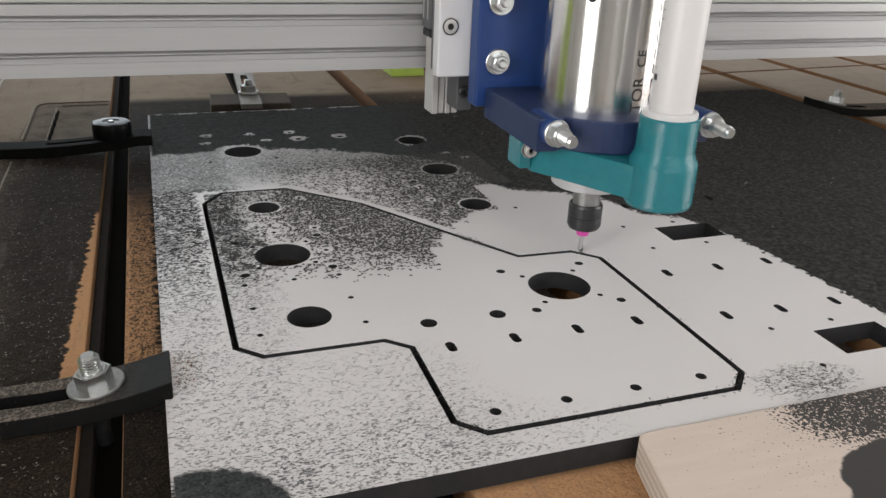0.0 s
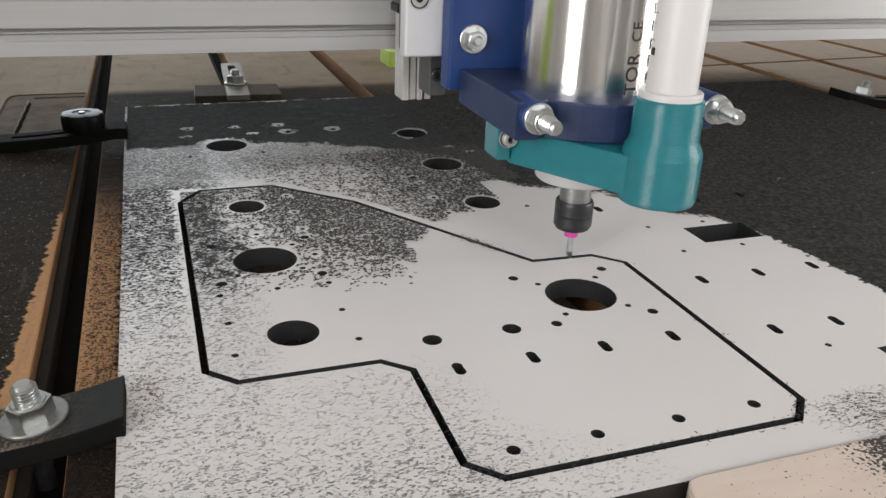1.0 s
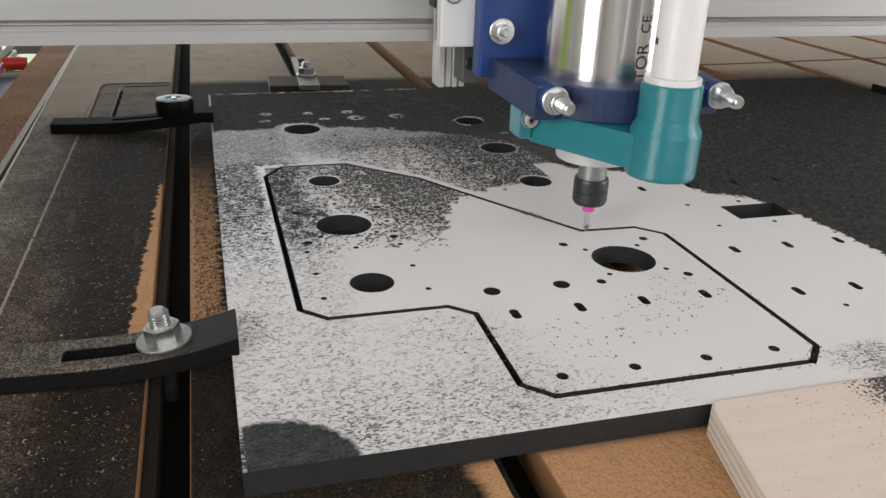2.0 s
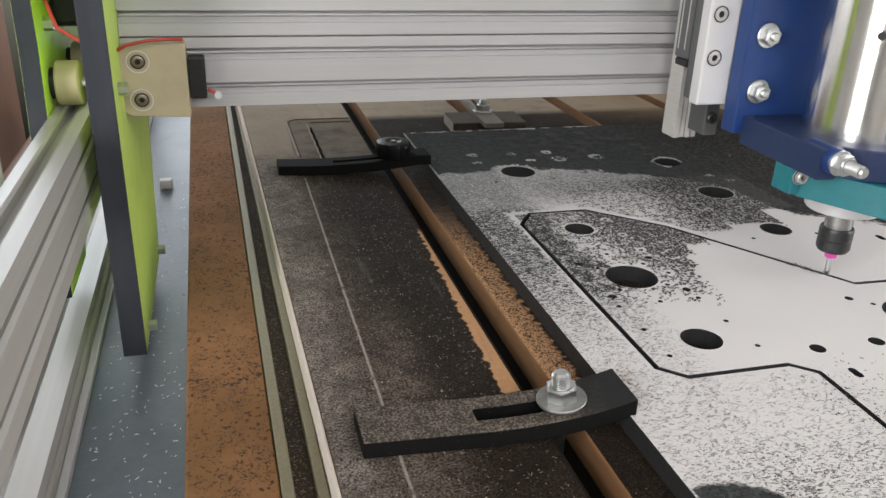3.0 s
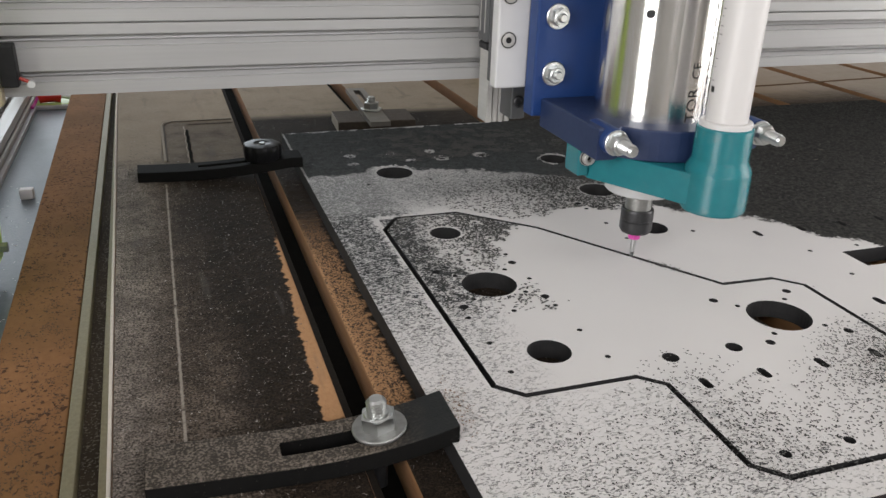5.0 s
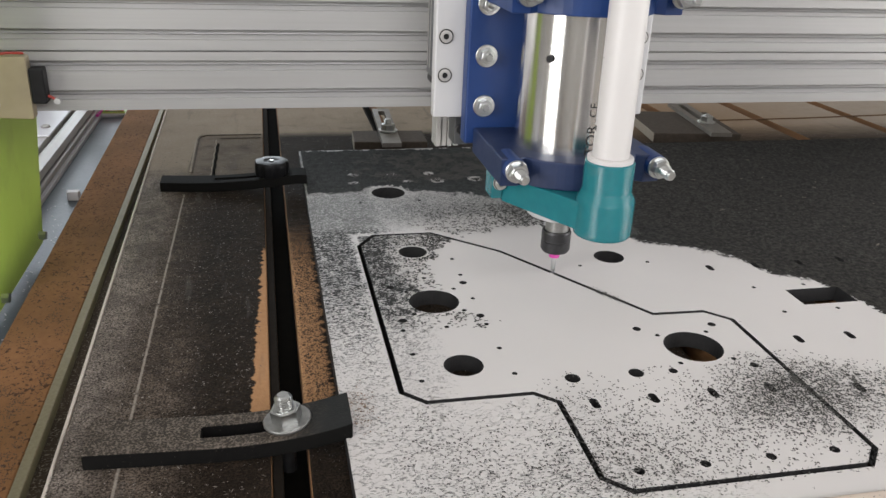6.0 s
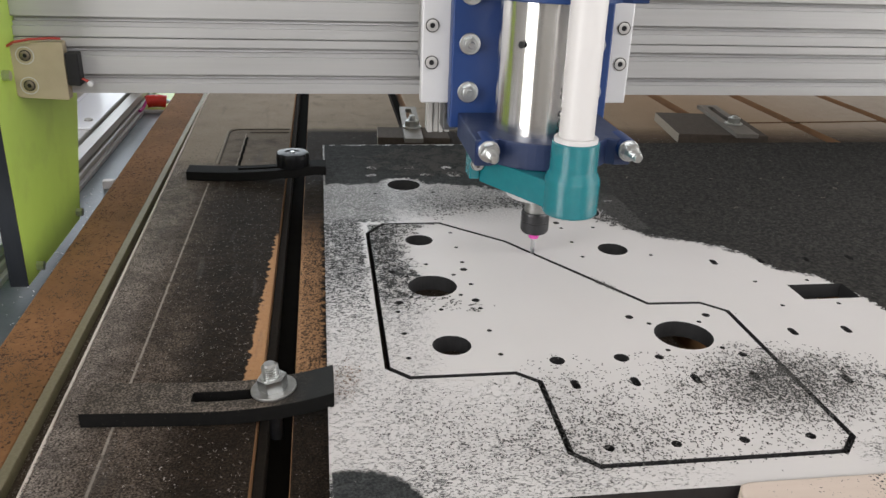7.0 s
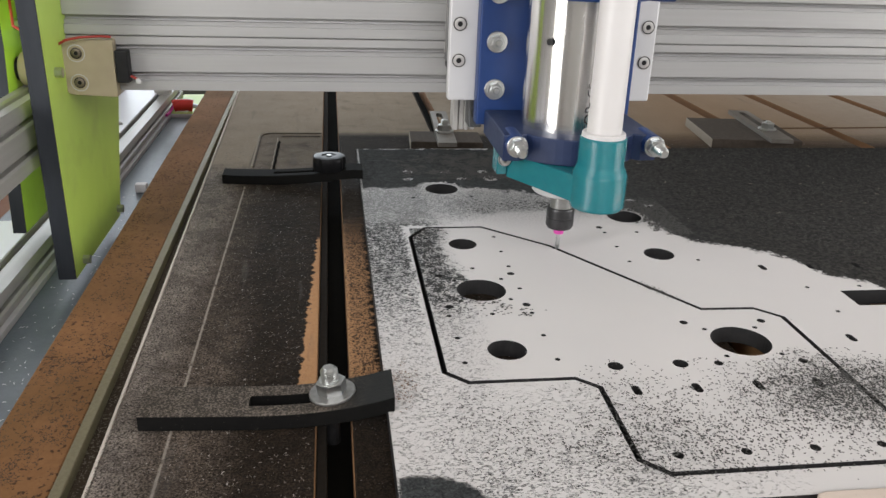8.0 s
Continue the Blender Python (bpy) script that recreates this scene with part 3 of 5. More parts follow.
def machine_bed():
    base = part("base_board", box(-0.36, 1.22, -0.5, 0.93, -0.065, -0.045, 0.002), M_BASE)
    tagged(base, "blue-grey base board strewn with plastic chips", "machine bed", kind="structure")
    bench = thing("workbench", "wooden bench that carries the machine", "workbench", (0, 0, 0))
    part("top", box(-0.42, 1.28, -0.53, 1.0, -0.105, -0.066, 0.003), M_WOOD, bench)
    for px in (-0.36, 1.22):
        for py in (-0.47, 0.94):
            part("leg", box(px - 0.04, px + 0.04, py - 0.04, py + 0.04, -0.85, -0.105, 0.004), M_WOOD, bench)
    bed = thing("spoilboard", "brown fibreboard bed with slots under grey milling dust", "machine bed", kind="structure")
    part("underlay", box(-0.150, 1.09, BED_Y0, BED_Y1, -0.044, -0.019), M_MDF, bed)
    xs = [-0.160]
    for s in SLOTS:
        xs += [s - SLOT_W / 2, s + SLOT_W / 2]
    xs.append(1.09)
    for a, b in zip(xs[0::2], xs[1::2]):
        bm = box(a, b, BED_Y0, BED_Y1, -0.019, 0.0, 0.0012)
        for v in bm.verts:
            if v.co.x < -0.158:
                v.co.x -= 0.022 * v.co.y
        ob = part("board", bm, [M_BOARD, M_MDF, M_SLOT], bed)
        for p in ob.data.polygons:
            p.material_index = 0 if p.normal.z > 0.4 else 1
    for s in SLOTS:
        # Left slots get the colours with shade painted in, the others brown wood.
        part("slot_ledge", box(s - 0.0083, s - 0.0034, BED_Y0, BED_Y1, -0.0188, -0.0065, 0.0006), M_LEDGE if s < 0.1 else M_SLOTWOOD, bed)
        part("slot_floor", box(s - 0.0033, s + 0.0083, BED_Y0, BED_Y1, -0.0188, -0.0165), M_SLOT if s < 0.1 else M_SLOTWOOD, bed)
    # edge track and outer plank, a little lower than the bed and not quite square to it
    tr = thing("edge_track", "dusty aluminium track along the bed's edge", "track", kind="structure")
    part("lip", strip(-0.1810, -0.1757, -0.012, -0.044, -0.0125, 0.0005), M_TRACK, tr)
    part("lip", strip(-0.1667, -0.1622, -0.018, -0.044, -0.0125, 0.0005), M_TRACK, tr)
    part("floor_strip", strip(-0.1757, -0.1667, -0.015, -0.044, -0.019), M_CHANNEL, tr)
    part("edge_strip", strip(-0.1618, -0.1602, -0.022, -0.044, 0.0002, 0.0005), M_EDGE, tr)
    pl = thing("outer_plank", "brown fibreboard plank strewn with dark chips", "plank")
    part("plank_body", strip(-0.2195, -0.1815, -0.012, -0.044, PLANK_Z, 0.001), M_PLANK, pl)


machine_bed()


def pocket_marks():
    """Shallow routed outline in the bed behind the knob clamp."""
    t = thing("routed_outline", "shallow routed outline in the dusty bed", "routed mark")

    def ridge(pts, r):
        b = tube([(x, y, 0.0002) for x, y in pts], r, 6)
        return b

    part("seam", ridge([(0.437, 0.551), (0.60, 0.556), (0.80, 0.570), (1.08, 0.590)], 0.0012), M_SLOTWOOD, t, "brown seam")
    part("outline", ridge([(-0.131, 0.40), (-0.132, 0.515), (-0.130, 0.524), (-0.124, 0.529), (-0.067, 0.529)], 0.0010), M_ENDGRAIN, t, "pale rounded line")
    # Dark tube drawn as the shadow along the pocket's inner edge.
    part("outline", ridge([(-0.1292, 0.40), (-0.1300, 0.513), (-0.1280, 0.5215), (-0.1225, 0.5265), (-0.067, 0.5266)], 0.0008), M_BLOCK, t, "dark line for the pocket edge's shadow")
    part("outline", ridge([(-0.1085 + 0.0012 * k, 0.5135 + 0.0006 * math.sin(2.3 * k) * math.cos(0.9 * k)) for k in range(35)], 0.0007), M_BLOCK, t, "faint ragged line")
    part("outline", ridge([(-0.1122 + 0.0005 * math.sin(5.1 * k), 0.385 + 0.0042 * k) for k in range(30)], 0.0006), M_ENDGRAIN, t, "pale ragged line")
    part("outline", ridge([(-0.1102 + 0.0006 * math.sin(5.1 * k) * math.cos(1.7 * k), 0.385 + 0.0021 * k) for k in range(52)], 0.0013), M_SLOT, t, "dark rough line")


pocket_marks()


# ---- the sheet that is being cut ----
PLATE_Z = 0.010
OUTLINE = [(0.0, 0.0), (0.011, -0.0105), (0.066, -0.0105), (0.0765, -0.020), (0.0755, -0.079), (0.086, -0.0895), (0.202, -0.0895), (0.212, -0.079),
           (0.212, 0.049), (0.1995, 0.0615), (0.1662, 0.0625), (0.098, 0.168), (0.055, 0.2075), (0.0125, 0.2075), (0.0, 0.189)]
BIG = [(0.036, 0.174, 0.0100), (0.036, 0.097, 0.0156), (0.037, 0.021, 0.0108), (0.172, 0.022, 0.0168), (0.173, 0.149, 0.0107), (0.037, 0.300, 0.0140),
       (0.176, 0.305, 0.0115), (0.174, 0.226, 0.0135), (0.127, 0.0, 0.0042), (0.091, 0.0, 0.0042)]
MEDIUM = [(0.085, 0.327), (0.120, 0.328), (0.012, 0.120), (0.060, 0.121), (0.060, 0.075), (0.013, 0.075), (0.146, 0.203), (0.148, 0.046), (0.196, 0.045),
          (0.196, -0.002), (0.148, -0.001), (0.094, -0.077), (0.126, -0.077), (0.159, -0.077), (0.192, -0.077)]
SMALL_A = [(0.013, 0.348), (0.011, 0.326), (0.048, 0.347), (0.059, 0.326), (0.081, 0.347), (0.011, 0.278), (0.060, 0.279), (0.011, 0.186), (0.061, 0.187),
           (0.061, 0.159), (0.036, 0.131), (0.061, 0.133), (0.021, 0.112), (0.052, 0.113), (0.061, 0.098), (0.061, 0.064), (0.052, 0.083), (0.021, 0.082)]
SMALL_B = [(0.011, 0.063), (0.037, 0.064), (0.147, 0.192), (0.147, 0.164), (0.147, 0.137), (0.172, 0.192), (0.197, 0.137), (0.251, 0.089), (0.288, 0.089),
           (0.251, 0.054), (0.289, 0.054), (0.157, 0.037), (0.188, 0.037), (0.188, 0.006), (0.156, 0.006), (0.012, 0.036), (0.012, 0.009), (0.061, 0.036),
           (0.062, 0.009), (0.253, -0.049), (0.290, -0.049), (0.253, -0.084), (0.203, 0.249), (0.193, 0.263)]
SLOTTED = [(0.237, 0.122), (0.272, 0.122), (0.307, 0.123), (0.341, 0.124), (0.239, 0.021), (0.273, 0.021), (0.307, 0.021), (0.240, -0.031), (0.273, -0.032),
           (0.308, -0.032), (0.094, -0.024), (0.126, -0.024), (0.159, -0.024), (0.192, -0.024)]
RECTS = [(0.270, 0.309, 0.061, 0.0825), (0.272, 0.311, -0.079, -0.0565)]


def offset(poly, d):
    """The polygon moved outward by d (counter-clockwise), by mitred corners."""
    out = []
    n = len(poly)
    for i in range(n):
        p0, p1, p2 = Vector(poly[i - 1]), Vector(poly[i]), Vector(poly[(i + 1) % n])
        a, b = (p1 - p0).normalized(), (p2 - p1).normalized()
        na, nb = Vector((a.y, -a.x)), Vector((b.y, -b.x))
        q = (na + nb) / (1 + na.dot(nb))
        out.append(tuple(p1 + q * d))
    return out


def ring(x, y, r, n):
    return [(x + r * math.cos(2 * math.pi * i / n), y + r * math.sin(2 * math.pi * i / n)) for i in range(n)]


def stadium(x, y, length, r):
    pts = []
    for i in range(13):
        a = math.pi * i / 12
        pts.append((x + r * math.cos(a), y + (length / 2 - r) + r * math.sin(a)))
    for i in range(13):
        a = math.pi + math.pi * i / 12
        pts.append((x + r * math.cos(a), y - (length / 2 - r) + r * math.sin(a)))
    return pts


def inside(p, poly):
    c = False
    for i in range(len(poly)):
        (xa, ya), (xb, yb) = poly[i - 1], poly[i]
        if (ya > p[1]) != (yb > p[1]) and p[0] < (xb - xa) * (p[1] - ya) / (yb - ya) + xa:
            c = not c
    return c


def cut_slab(name, loops, z0, z1, materials):
    """A flat slab with holes: loops in x, y, the first its rim."""
    cu = bpy.data.curves.new(name, "CURVE")
    cu.dimensions, cu.fill_mode = "2D", "BOTH"
    cu.extrude = (z1 - z0) / 2
    for lp in loops:
        sp = cu.splines.new("POLY")
        sp.points.add(len(lp) - 1)
        for pt, (x, y) in zip(sp.points, lp):
            pt.co = (x, y, 0, 1)
        sp.use_cyclic_u = True
    tmp = new(name, cu)
    bpy.context.view_layer.update()
    me = bpy.data.meshes.new_from_object(tmp.evaluated_get(bpy.context.evaluated_depsgraph_get()))
    bpy.data.objects.remove(tmp)
    me.name = name
    me.transform(Matrix.Translation((0, 0, (z0 + z1) / 2)))
    me.materials.clear()
    for mt in materials:
        me.materials.append(mt)
    for p in me.polygons:
        p.material_index = 0 if p.normal.z > 0.5 or (abs(p.normal.z) > 0.5 and p.center.z > (z0 + z1) / 2) else 1
        p.use_smooth = False
    return new(name, me)


def sheet():
    holes = [ring(x, y, r, 40 if r > 0.006 else 24) for x, y, r in BIG]
    holes += [ring(x, y, 0.0025, 18) for x, y in MEDIUM] + [ring(x, y, 0.0015, 14) for x, y in SMALL_A + SMALL_B]
    holes += [stadium(x, y, 0.0088, 0.0022) for x, y in SLOTTED]
    holes += [[(a, c), (b, c), (b, d), (a, d)] for a, b, c, d in RECTS]
    outer, inner = offset(OUTLINE, 0.0015), offset(OUTLINE, -0.0015)
    ins, outs = [], []
    for h in holes:
        c = (sum(p[0] for p in h) / len(h), sum(p[1] for p in h) / len(h))
        (ins if inside(c, OUTLINE) else outs).append(h)
    rim = [(-0.031, -0.1075), (0.637, -0.1075), (0.637, 0.4285), (-0.0315, 0.4285)]
    for name, label, category, loops in (
            ("plastic_sheet", "white-faced black plastic sheet with milled holes under black dust", "sheet", [rim, outer] + outs),
            ("cut_panel", "white-faced machine panel with milled holes, nearly cut free", "panel", [inner] + ins)):
        t = thing(name, label, category)
        for layer, z0, z1, mats, words in (("core", 0.0, PLATE_Z - 0.0009, [M_CORE, M_CORE], "black plastic core"), ("facing", PLATE_Z - 0.00088, PLATE_Z, [M_TOP, M_CORE], "white laminate under loose dust")):
            ob = cut_slab(layer, loops, z0, z1, mats)
            ob.parent = t
            tagged(ob, words)


sheet()


# ---- hold-down clamps ----
def bent_bar(xs, ys, hole, zf, zt, skew=0.0):
    """A bar over stations xs, ys with cells left out by hole(x, y), its underside at zf(x), its top at zt(x)."""
    bm = bmesh.new()
    top = {}
    bot = {}
    for i, x in enumerate(xs):
        for j, y in enumerate(ys):
            top[i, j] = bm.verts.new((x, y + skew * (x - xs[-1]), zt(x)))
            bot[i, j] = bm.verts.new((x, y + skew * (x - xs[-1]), zf(x)))
    live = {(i, j) for i in range(len(xs) - 1) for j in range(len(ys) - 1) if not hole((xs[i] + xs[i + 1]) / 2, (ys[j] + ys[j + 1]) / 2)}
    for i, j in live:
        bm.faces.new((top[i, j], top[i + 1, j], top[i + 1, j + 1], top[i, j + 1]))
        bm.faces.new((bot[i, j], bot[i, j + 1], bot[i + 1, j + 1], bot[i + 1, j]))
        for (di, dj), (p, q) in {(0, -1): ((i, j), (i + 1, j)), (1, 0): ((i + 1, j), (i + 1, j + 1)), (0, 1): ((i + 1, j + 1), (i, j + 1)), (-1, 0): ((i, j + 1), (i, j))}.items():
            if (i + di, j + dj) not in live:
                bm.faces.new((bot[p], bot[q], top[q], top[p]))
    bmesh.ops.remove_doubles(bm, verts=[v for v in bm.verts if v.link_faces], dist=1e-6)
    for v in [v for v in bm.verts if not v.link_faces]:
        bm.verts.remove(v)
    bmesh.ops.recalc_face_normals(bm, faces=bm.faces)
    es = [e for e in bm.edges if len(e.link_faces) == 2 and e.calc_face_angle(0) > 1.0]
    bmesh.ops.bevel(bm, geom=es, offset=0.0006, segments=2, affect="EDGES", profile=0.5)
    return bm


def strap_clamp(m, label):
    t = thing("hold_down_clamp", label, "clamp", group="clamps round the sheet")
    t.matrix_world = m

    def zf(x):
        u = min(1, max(0, (x + 0.105) / 0.078))
        return 0.0103 * u ** 2.5

    xs = [-0.147 + 0.119 * i / 40 for i in range(41)]
    ys = [-0.0335, -0.0290, -0.0245, -0.0203, -0.0165, -0.0160, -0.0115, -0.0070]
    ob = part("strap", bent_bar(xs, ys, lambda x, y: -0.0965 < x < -0.050 and -0.0245 < y < -0.0160, zf, lambda x: zf(x) + 0.0080, -0.067), [M_CLAMP, M_STRAP], t)
    for p in ob.data.polygons:
        p.material_index = 0 if p.normal.z > 0.5 else 1
    bolt_set(t, pose(-0.0570, -0.0180, 0.0118, 0, -7, 12), 0.0150, 0.0112, 0.0126, 0.0058, 0.0042, 0.0, M_DULLZINC)
    # Shank coloured black in place of the dark beneath the strap.
    part("shank", turned([(0.0034, -0.016), (0.0034, 0.0115)], 16, pose(-0.0570, -0.0180, 0.0)), M_NUT, t)


def knob_clamp():
    t = thing("knob_clamp", "black plastic strap clamp with a lobed black knob", "clamp", group="clamps round the sheet")

    def zf(x):
        return 0.0101 * min(1, max(0, (x + 0.150) / 0.112)) ** 2.2

    xs = [-0.152 + 0.123 * i / 30 for i in range(31)]
    ys = [0.3290, 0.3335, 0.3370, 0.3420, 0.3455, 0.3505]
    ob = part("strap", bent_bar(xs, ys, lambda x, y: -0.105 < x < -0.045 and 0.3370 < y < 0.3420, zf, lambda x: zf(x) + 0.0080, -0.17), [M_STRAP, M_STRAPSIDE], t)
    for p in ob.data.polygons:
        p.material_index = 0 if p.normal.z > 0.5 else 1
    n = 84
    bm = bmesh.new()
    rings = []
    for z, k, lobe in ((0.0150, 0.93, 1.0), (0.0158, 0.97, 1.0), (0.0235, 1.0, 1.0), (0.0258, 0.985, 0.9), (0.0270, 0.93, 0.6), (0.0275, 0.80, 0.2), (0.0276, 0.45, 0.0), (0.0271, 0.40, 0.0)):
        row = []
        for i in range(n):
            a = 2 * math.pi * i / n
            r = k * (0.0148 - 0.0014 * lobe * (0.5 - 0.5 * math.cos(7 * a)) ** 3)
            row.append(bm.verts.new((-0.058 + r * math.cos(a), 0.344 + r * math.sin(a), z)))
        rings.append(row)
    for p, q in zip(rings, rings[1:]):
        for i in range(n):
            bm.faces.new((p[i], p[(i + 1) % n], q[(i + 1) % n], q[i]))
    bm.faces.new(list(reversed(rings[0])))
    bm.faces.new(rings[-1])
    part("knob", bm, M_KNOB, t, "glossy lobed black knob", True)
    part("knob_cap", prism(hexagon(0.0042), 0.0271, 0.0280, pose(-0.058, 0.344, 0, 0, 0, 12), None, 0.0004), M_ZINC, t, "bright screw end")
    part("stud", turned([(0.0030, 0.004), (0.0030, 0.0263)], 16, pose(-0.058, 0.344, 0)), M_NUT, t, smooth=True)
    part("washer", turned([(0.009, 0.0138), (0.009, 0.0150)], 24, pose(-0.058, 0.344, 0)), M_ZINC, t)


def step_clamp(x0, x1, y0, y1, bx, by, ang, half, stud):
    """A wooden block with a slotted metal bar bolted over it, round the bolt at bx, by."""
    t = thing("step_clamp", "slotted metal bar bolted over a dusty wooden block", "clamp", group="clamps round the sheet")
    m = pose(bx, by, 0.0, 0, 0, ang)
    ob = part("block", box(x0, x1, y0, y1, 0.0, 0.0105, 0.001), [M_BLOCK, M_ENDGRAIN], t)
    for p in ob.data.polygons:
        p.material_index = 1 if p.normal.x < -0.7 else 0
    ob.data.transform(m)
    rim = [(-half, -0.042), (half, -0.042), (half, 0.10), (-half, 0.10)]
    bar = cut_slab("bar", [rim, stadium(0, 0.042, 0.094, 0.0036)], 0.0107, 0.0150, [M_BAR, M_BAR])
    bar.data.transform(m)
    bar.parent = t
    tagged(bar, "slotted metal bar")
    bolt_set(t, m @ pose(0, 0.004, 0.0151), stud, 0.010, 0.013, 0.0055, 0.004, 10)


strap_clamp(Matrix(), "dusty black plastic strap clamp bent over the sheet's edge")
strap_clamp(pose(0.604, 0.327, 0, 0, 0, 180), "black plastic strap clamp on the sheet's far dusty edge")
knob_clamp()
step_clamp(-0.0365, 0.0385, -0.022, 0.022, 0.0625, 0.474, -3, 0.0095, 0.013)
step_clamp(-0.072, 0.028, -0.030, 0.072, 0.4325, 0.486, -7, 0.0120, 0.0095)


def plywood_piece():
    t = thing("plywood_piece", "pale plywood offcut with dust beside the sheet", "plywood")
    pts = [(0.1440, -0.1085), (0.1405, -0.1096), (0.1384, -0.1125), (0.1345, -0.128), (0.128, -0.155), (0.118, -0.215), (0.36, -0.215), (0.40, -0.1085)]
    for k in range(4):
        ob = part("ply", prism(pts, 0.00313 * k, 0.00313 * k + 0.00310, None, None, 0.0009 if k == 3 else 0.0004), [M_PLY, M_PLYSIDE], t)
        for p in ob.data.polygons:
            p.material_index = 0 if p.normal.z > 0.9 else 1


plywood_piece()


# ---- side rail of the machine ----
def extrusion(x0, x1, z0, z1, y0, y1, slots_z, slots_x):
    """A slotted aluminium bar along y; slots in its side at heights slots_z and in its top at slots_x."""
    prof = [(x0, z0)]
    prof += [(x1, z0)]
    for s in slots_z:
        prof += [(x1, s - 0.0034), (x1 - 0.0015, s - 0.0018), (x1 - 0.006, s - 0.0018), (x1 - 0.006, s + 0.0018), (x1 - 0.0015, s + 0.0018), (x1, s + 0.0034)]
    prof += [(x1, z1)]
    for s in slots_x:
        prof += [(s + 0.004, z1), (s + 0.003, z1 - 0.0015), (s + 0.003, z1 - 0.006), (s - 0.003, z1 - 0.006), (s - 0.003, z1 - 0.0015), (s - 0.004, z1)]
    prof += [(x0, z1)]
    m = Matrix(((1, 0, 0, 0), (0, 0, 1, 0), (0, 1, 0, 0), (0, 0, 0, 1)))
    return prism(prof, y0, y1, m)


def side_rail():
    t = thing("side_rail", "slotted aluminium rails along the machine's side", "machine rail", kind="structure")
    part("upper_rail", extrusion(-0.284, -0.264, 0.050, 0.098, -0.45, 0.85, [0.0625, 0.084], [-0.275]), M_SIDERAIL, t)
    part("lower_rail", extrusion(-0.312, -0.279, -0.045, -0.020, -0.45, 0.92, [-0.032], [-0.296]), M_SIDERAIL, t)
    part("edge_strip", box(-0.2788, -0.2745, -0.45, 0.785, -0.0448, -0.040, 0.0005), M_WHITE, t)
    for y in (-0.42, 0.82):
        part("upright", box(-0.300, -0.2800, y, y + 0.02, -0.0198, 0.0498), M_SIDERAIL, t)
    for y0 in (0.06, 0.605):
        p = part("bracket", box(-0.345, -0.297, y0, y0 + 0.25, -0.0198, -0.0175, 0.0008), M_BAG, t, "white plastic bracket")
        part("upright_leaf", box(-0.348, -0.3452, y0, y0 + 0.25, -0.0198, 0.045, 0.0008), M_BAG, p)
        socket_screw(p, pose(-0.308, y0 + 0.035, -0.0174), 0.0042, 0.0025)
    part("end_plate", box(-0.2785, -0.150, 0.796, 0.925, -0.0448, -0.0405, 0.0006), M_GREEN, t, "green end plate")
    part("end_plate_edge", box(-0.2785, -0.150, 0.7885, 0.7955, -0.0448, -0.0405, 0.0006), M_WHITE, t, "pale bare edge")


side_rail()


def clutter():
    p = thing("red_handled_tool", "red-handled tool lying at the bed's far end", "tool")
    part("handle", tube([(-0.2740, 0.806, -0.0325), (-0.270, 0.807, -0.0315), (-0.256, 0.810, -0.0315), (-0.2480, 0.811, -0.0330)], 0.0085, 16), M_RED, p, smooth=True)
    part("tail", tube([(-0.2740, 0.806, -0.0325), (-0.2765, 0.795, -0.0385), (-0.2770, 0.772, -0.0375)], 0.0020, 8), M_PINK, p)
    part("tip", tube([(-0.2480, 0.811, -0.0330), (-0.228, 0.812, -0.0375)], 0.003, 10), M_ZINC, p)
    n = part("plastic_scrap", box(-0.254, -0.243, 0.461, 0.470, -0.0449, -0.036, 0.001), M_PIPE)
    tagged(n, "small white plastic scrap on the base board", "scrap")
    gb = part("green_block", box(0.242, 0.282, 0.60, 0.64, 0.0, 0.018, 0.001), M_GREEN)
    tagged(gb, "small bright green plastic block on the bed", "block")
    c = thing("wooden_cabinet", "brown wooden cabinet beyond the machine", "cabinet")
    part("body", box(-1.1, -0.50, 0.45, 1.1, -0.85, 0.085, 0.004), M_WOOD, c)
    r = part("red_box", box(-0.70, -0.58, 0.62, 0.74, 0.0852, 0.17, 0.004), M_RED)
    tagged(r, "red plastic box on the wooden cabinet", "box")


clutter()


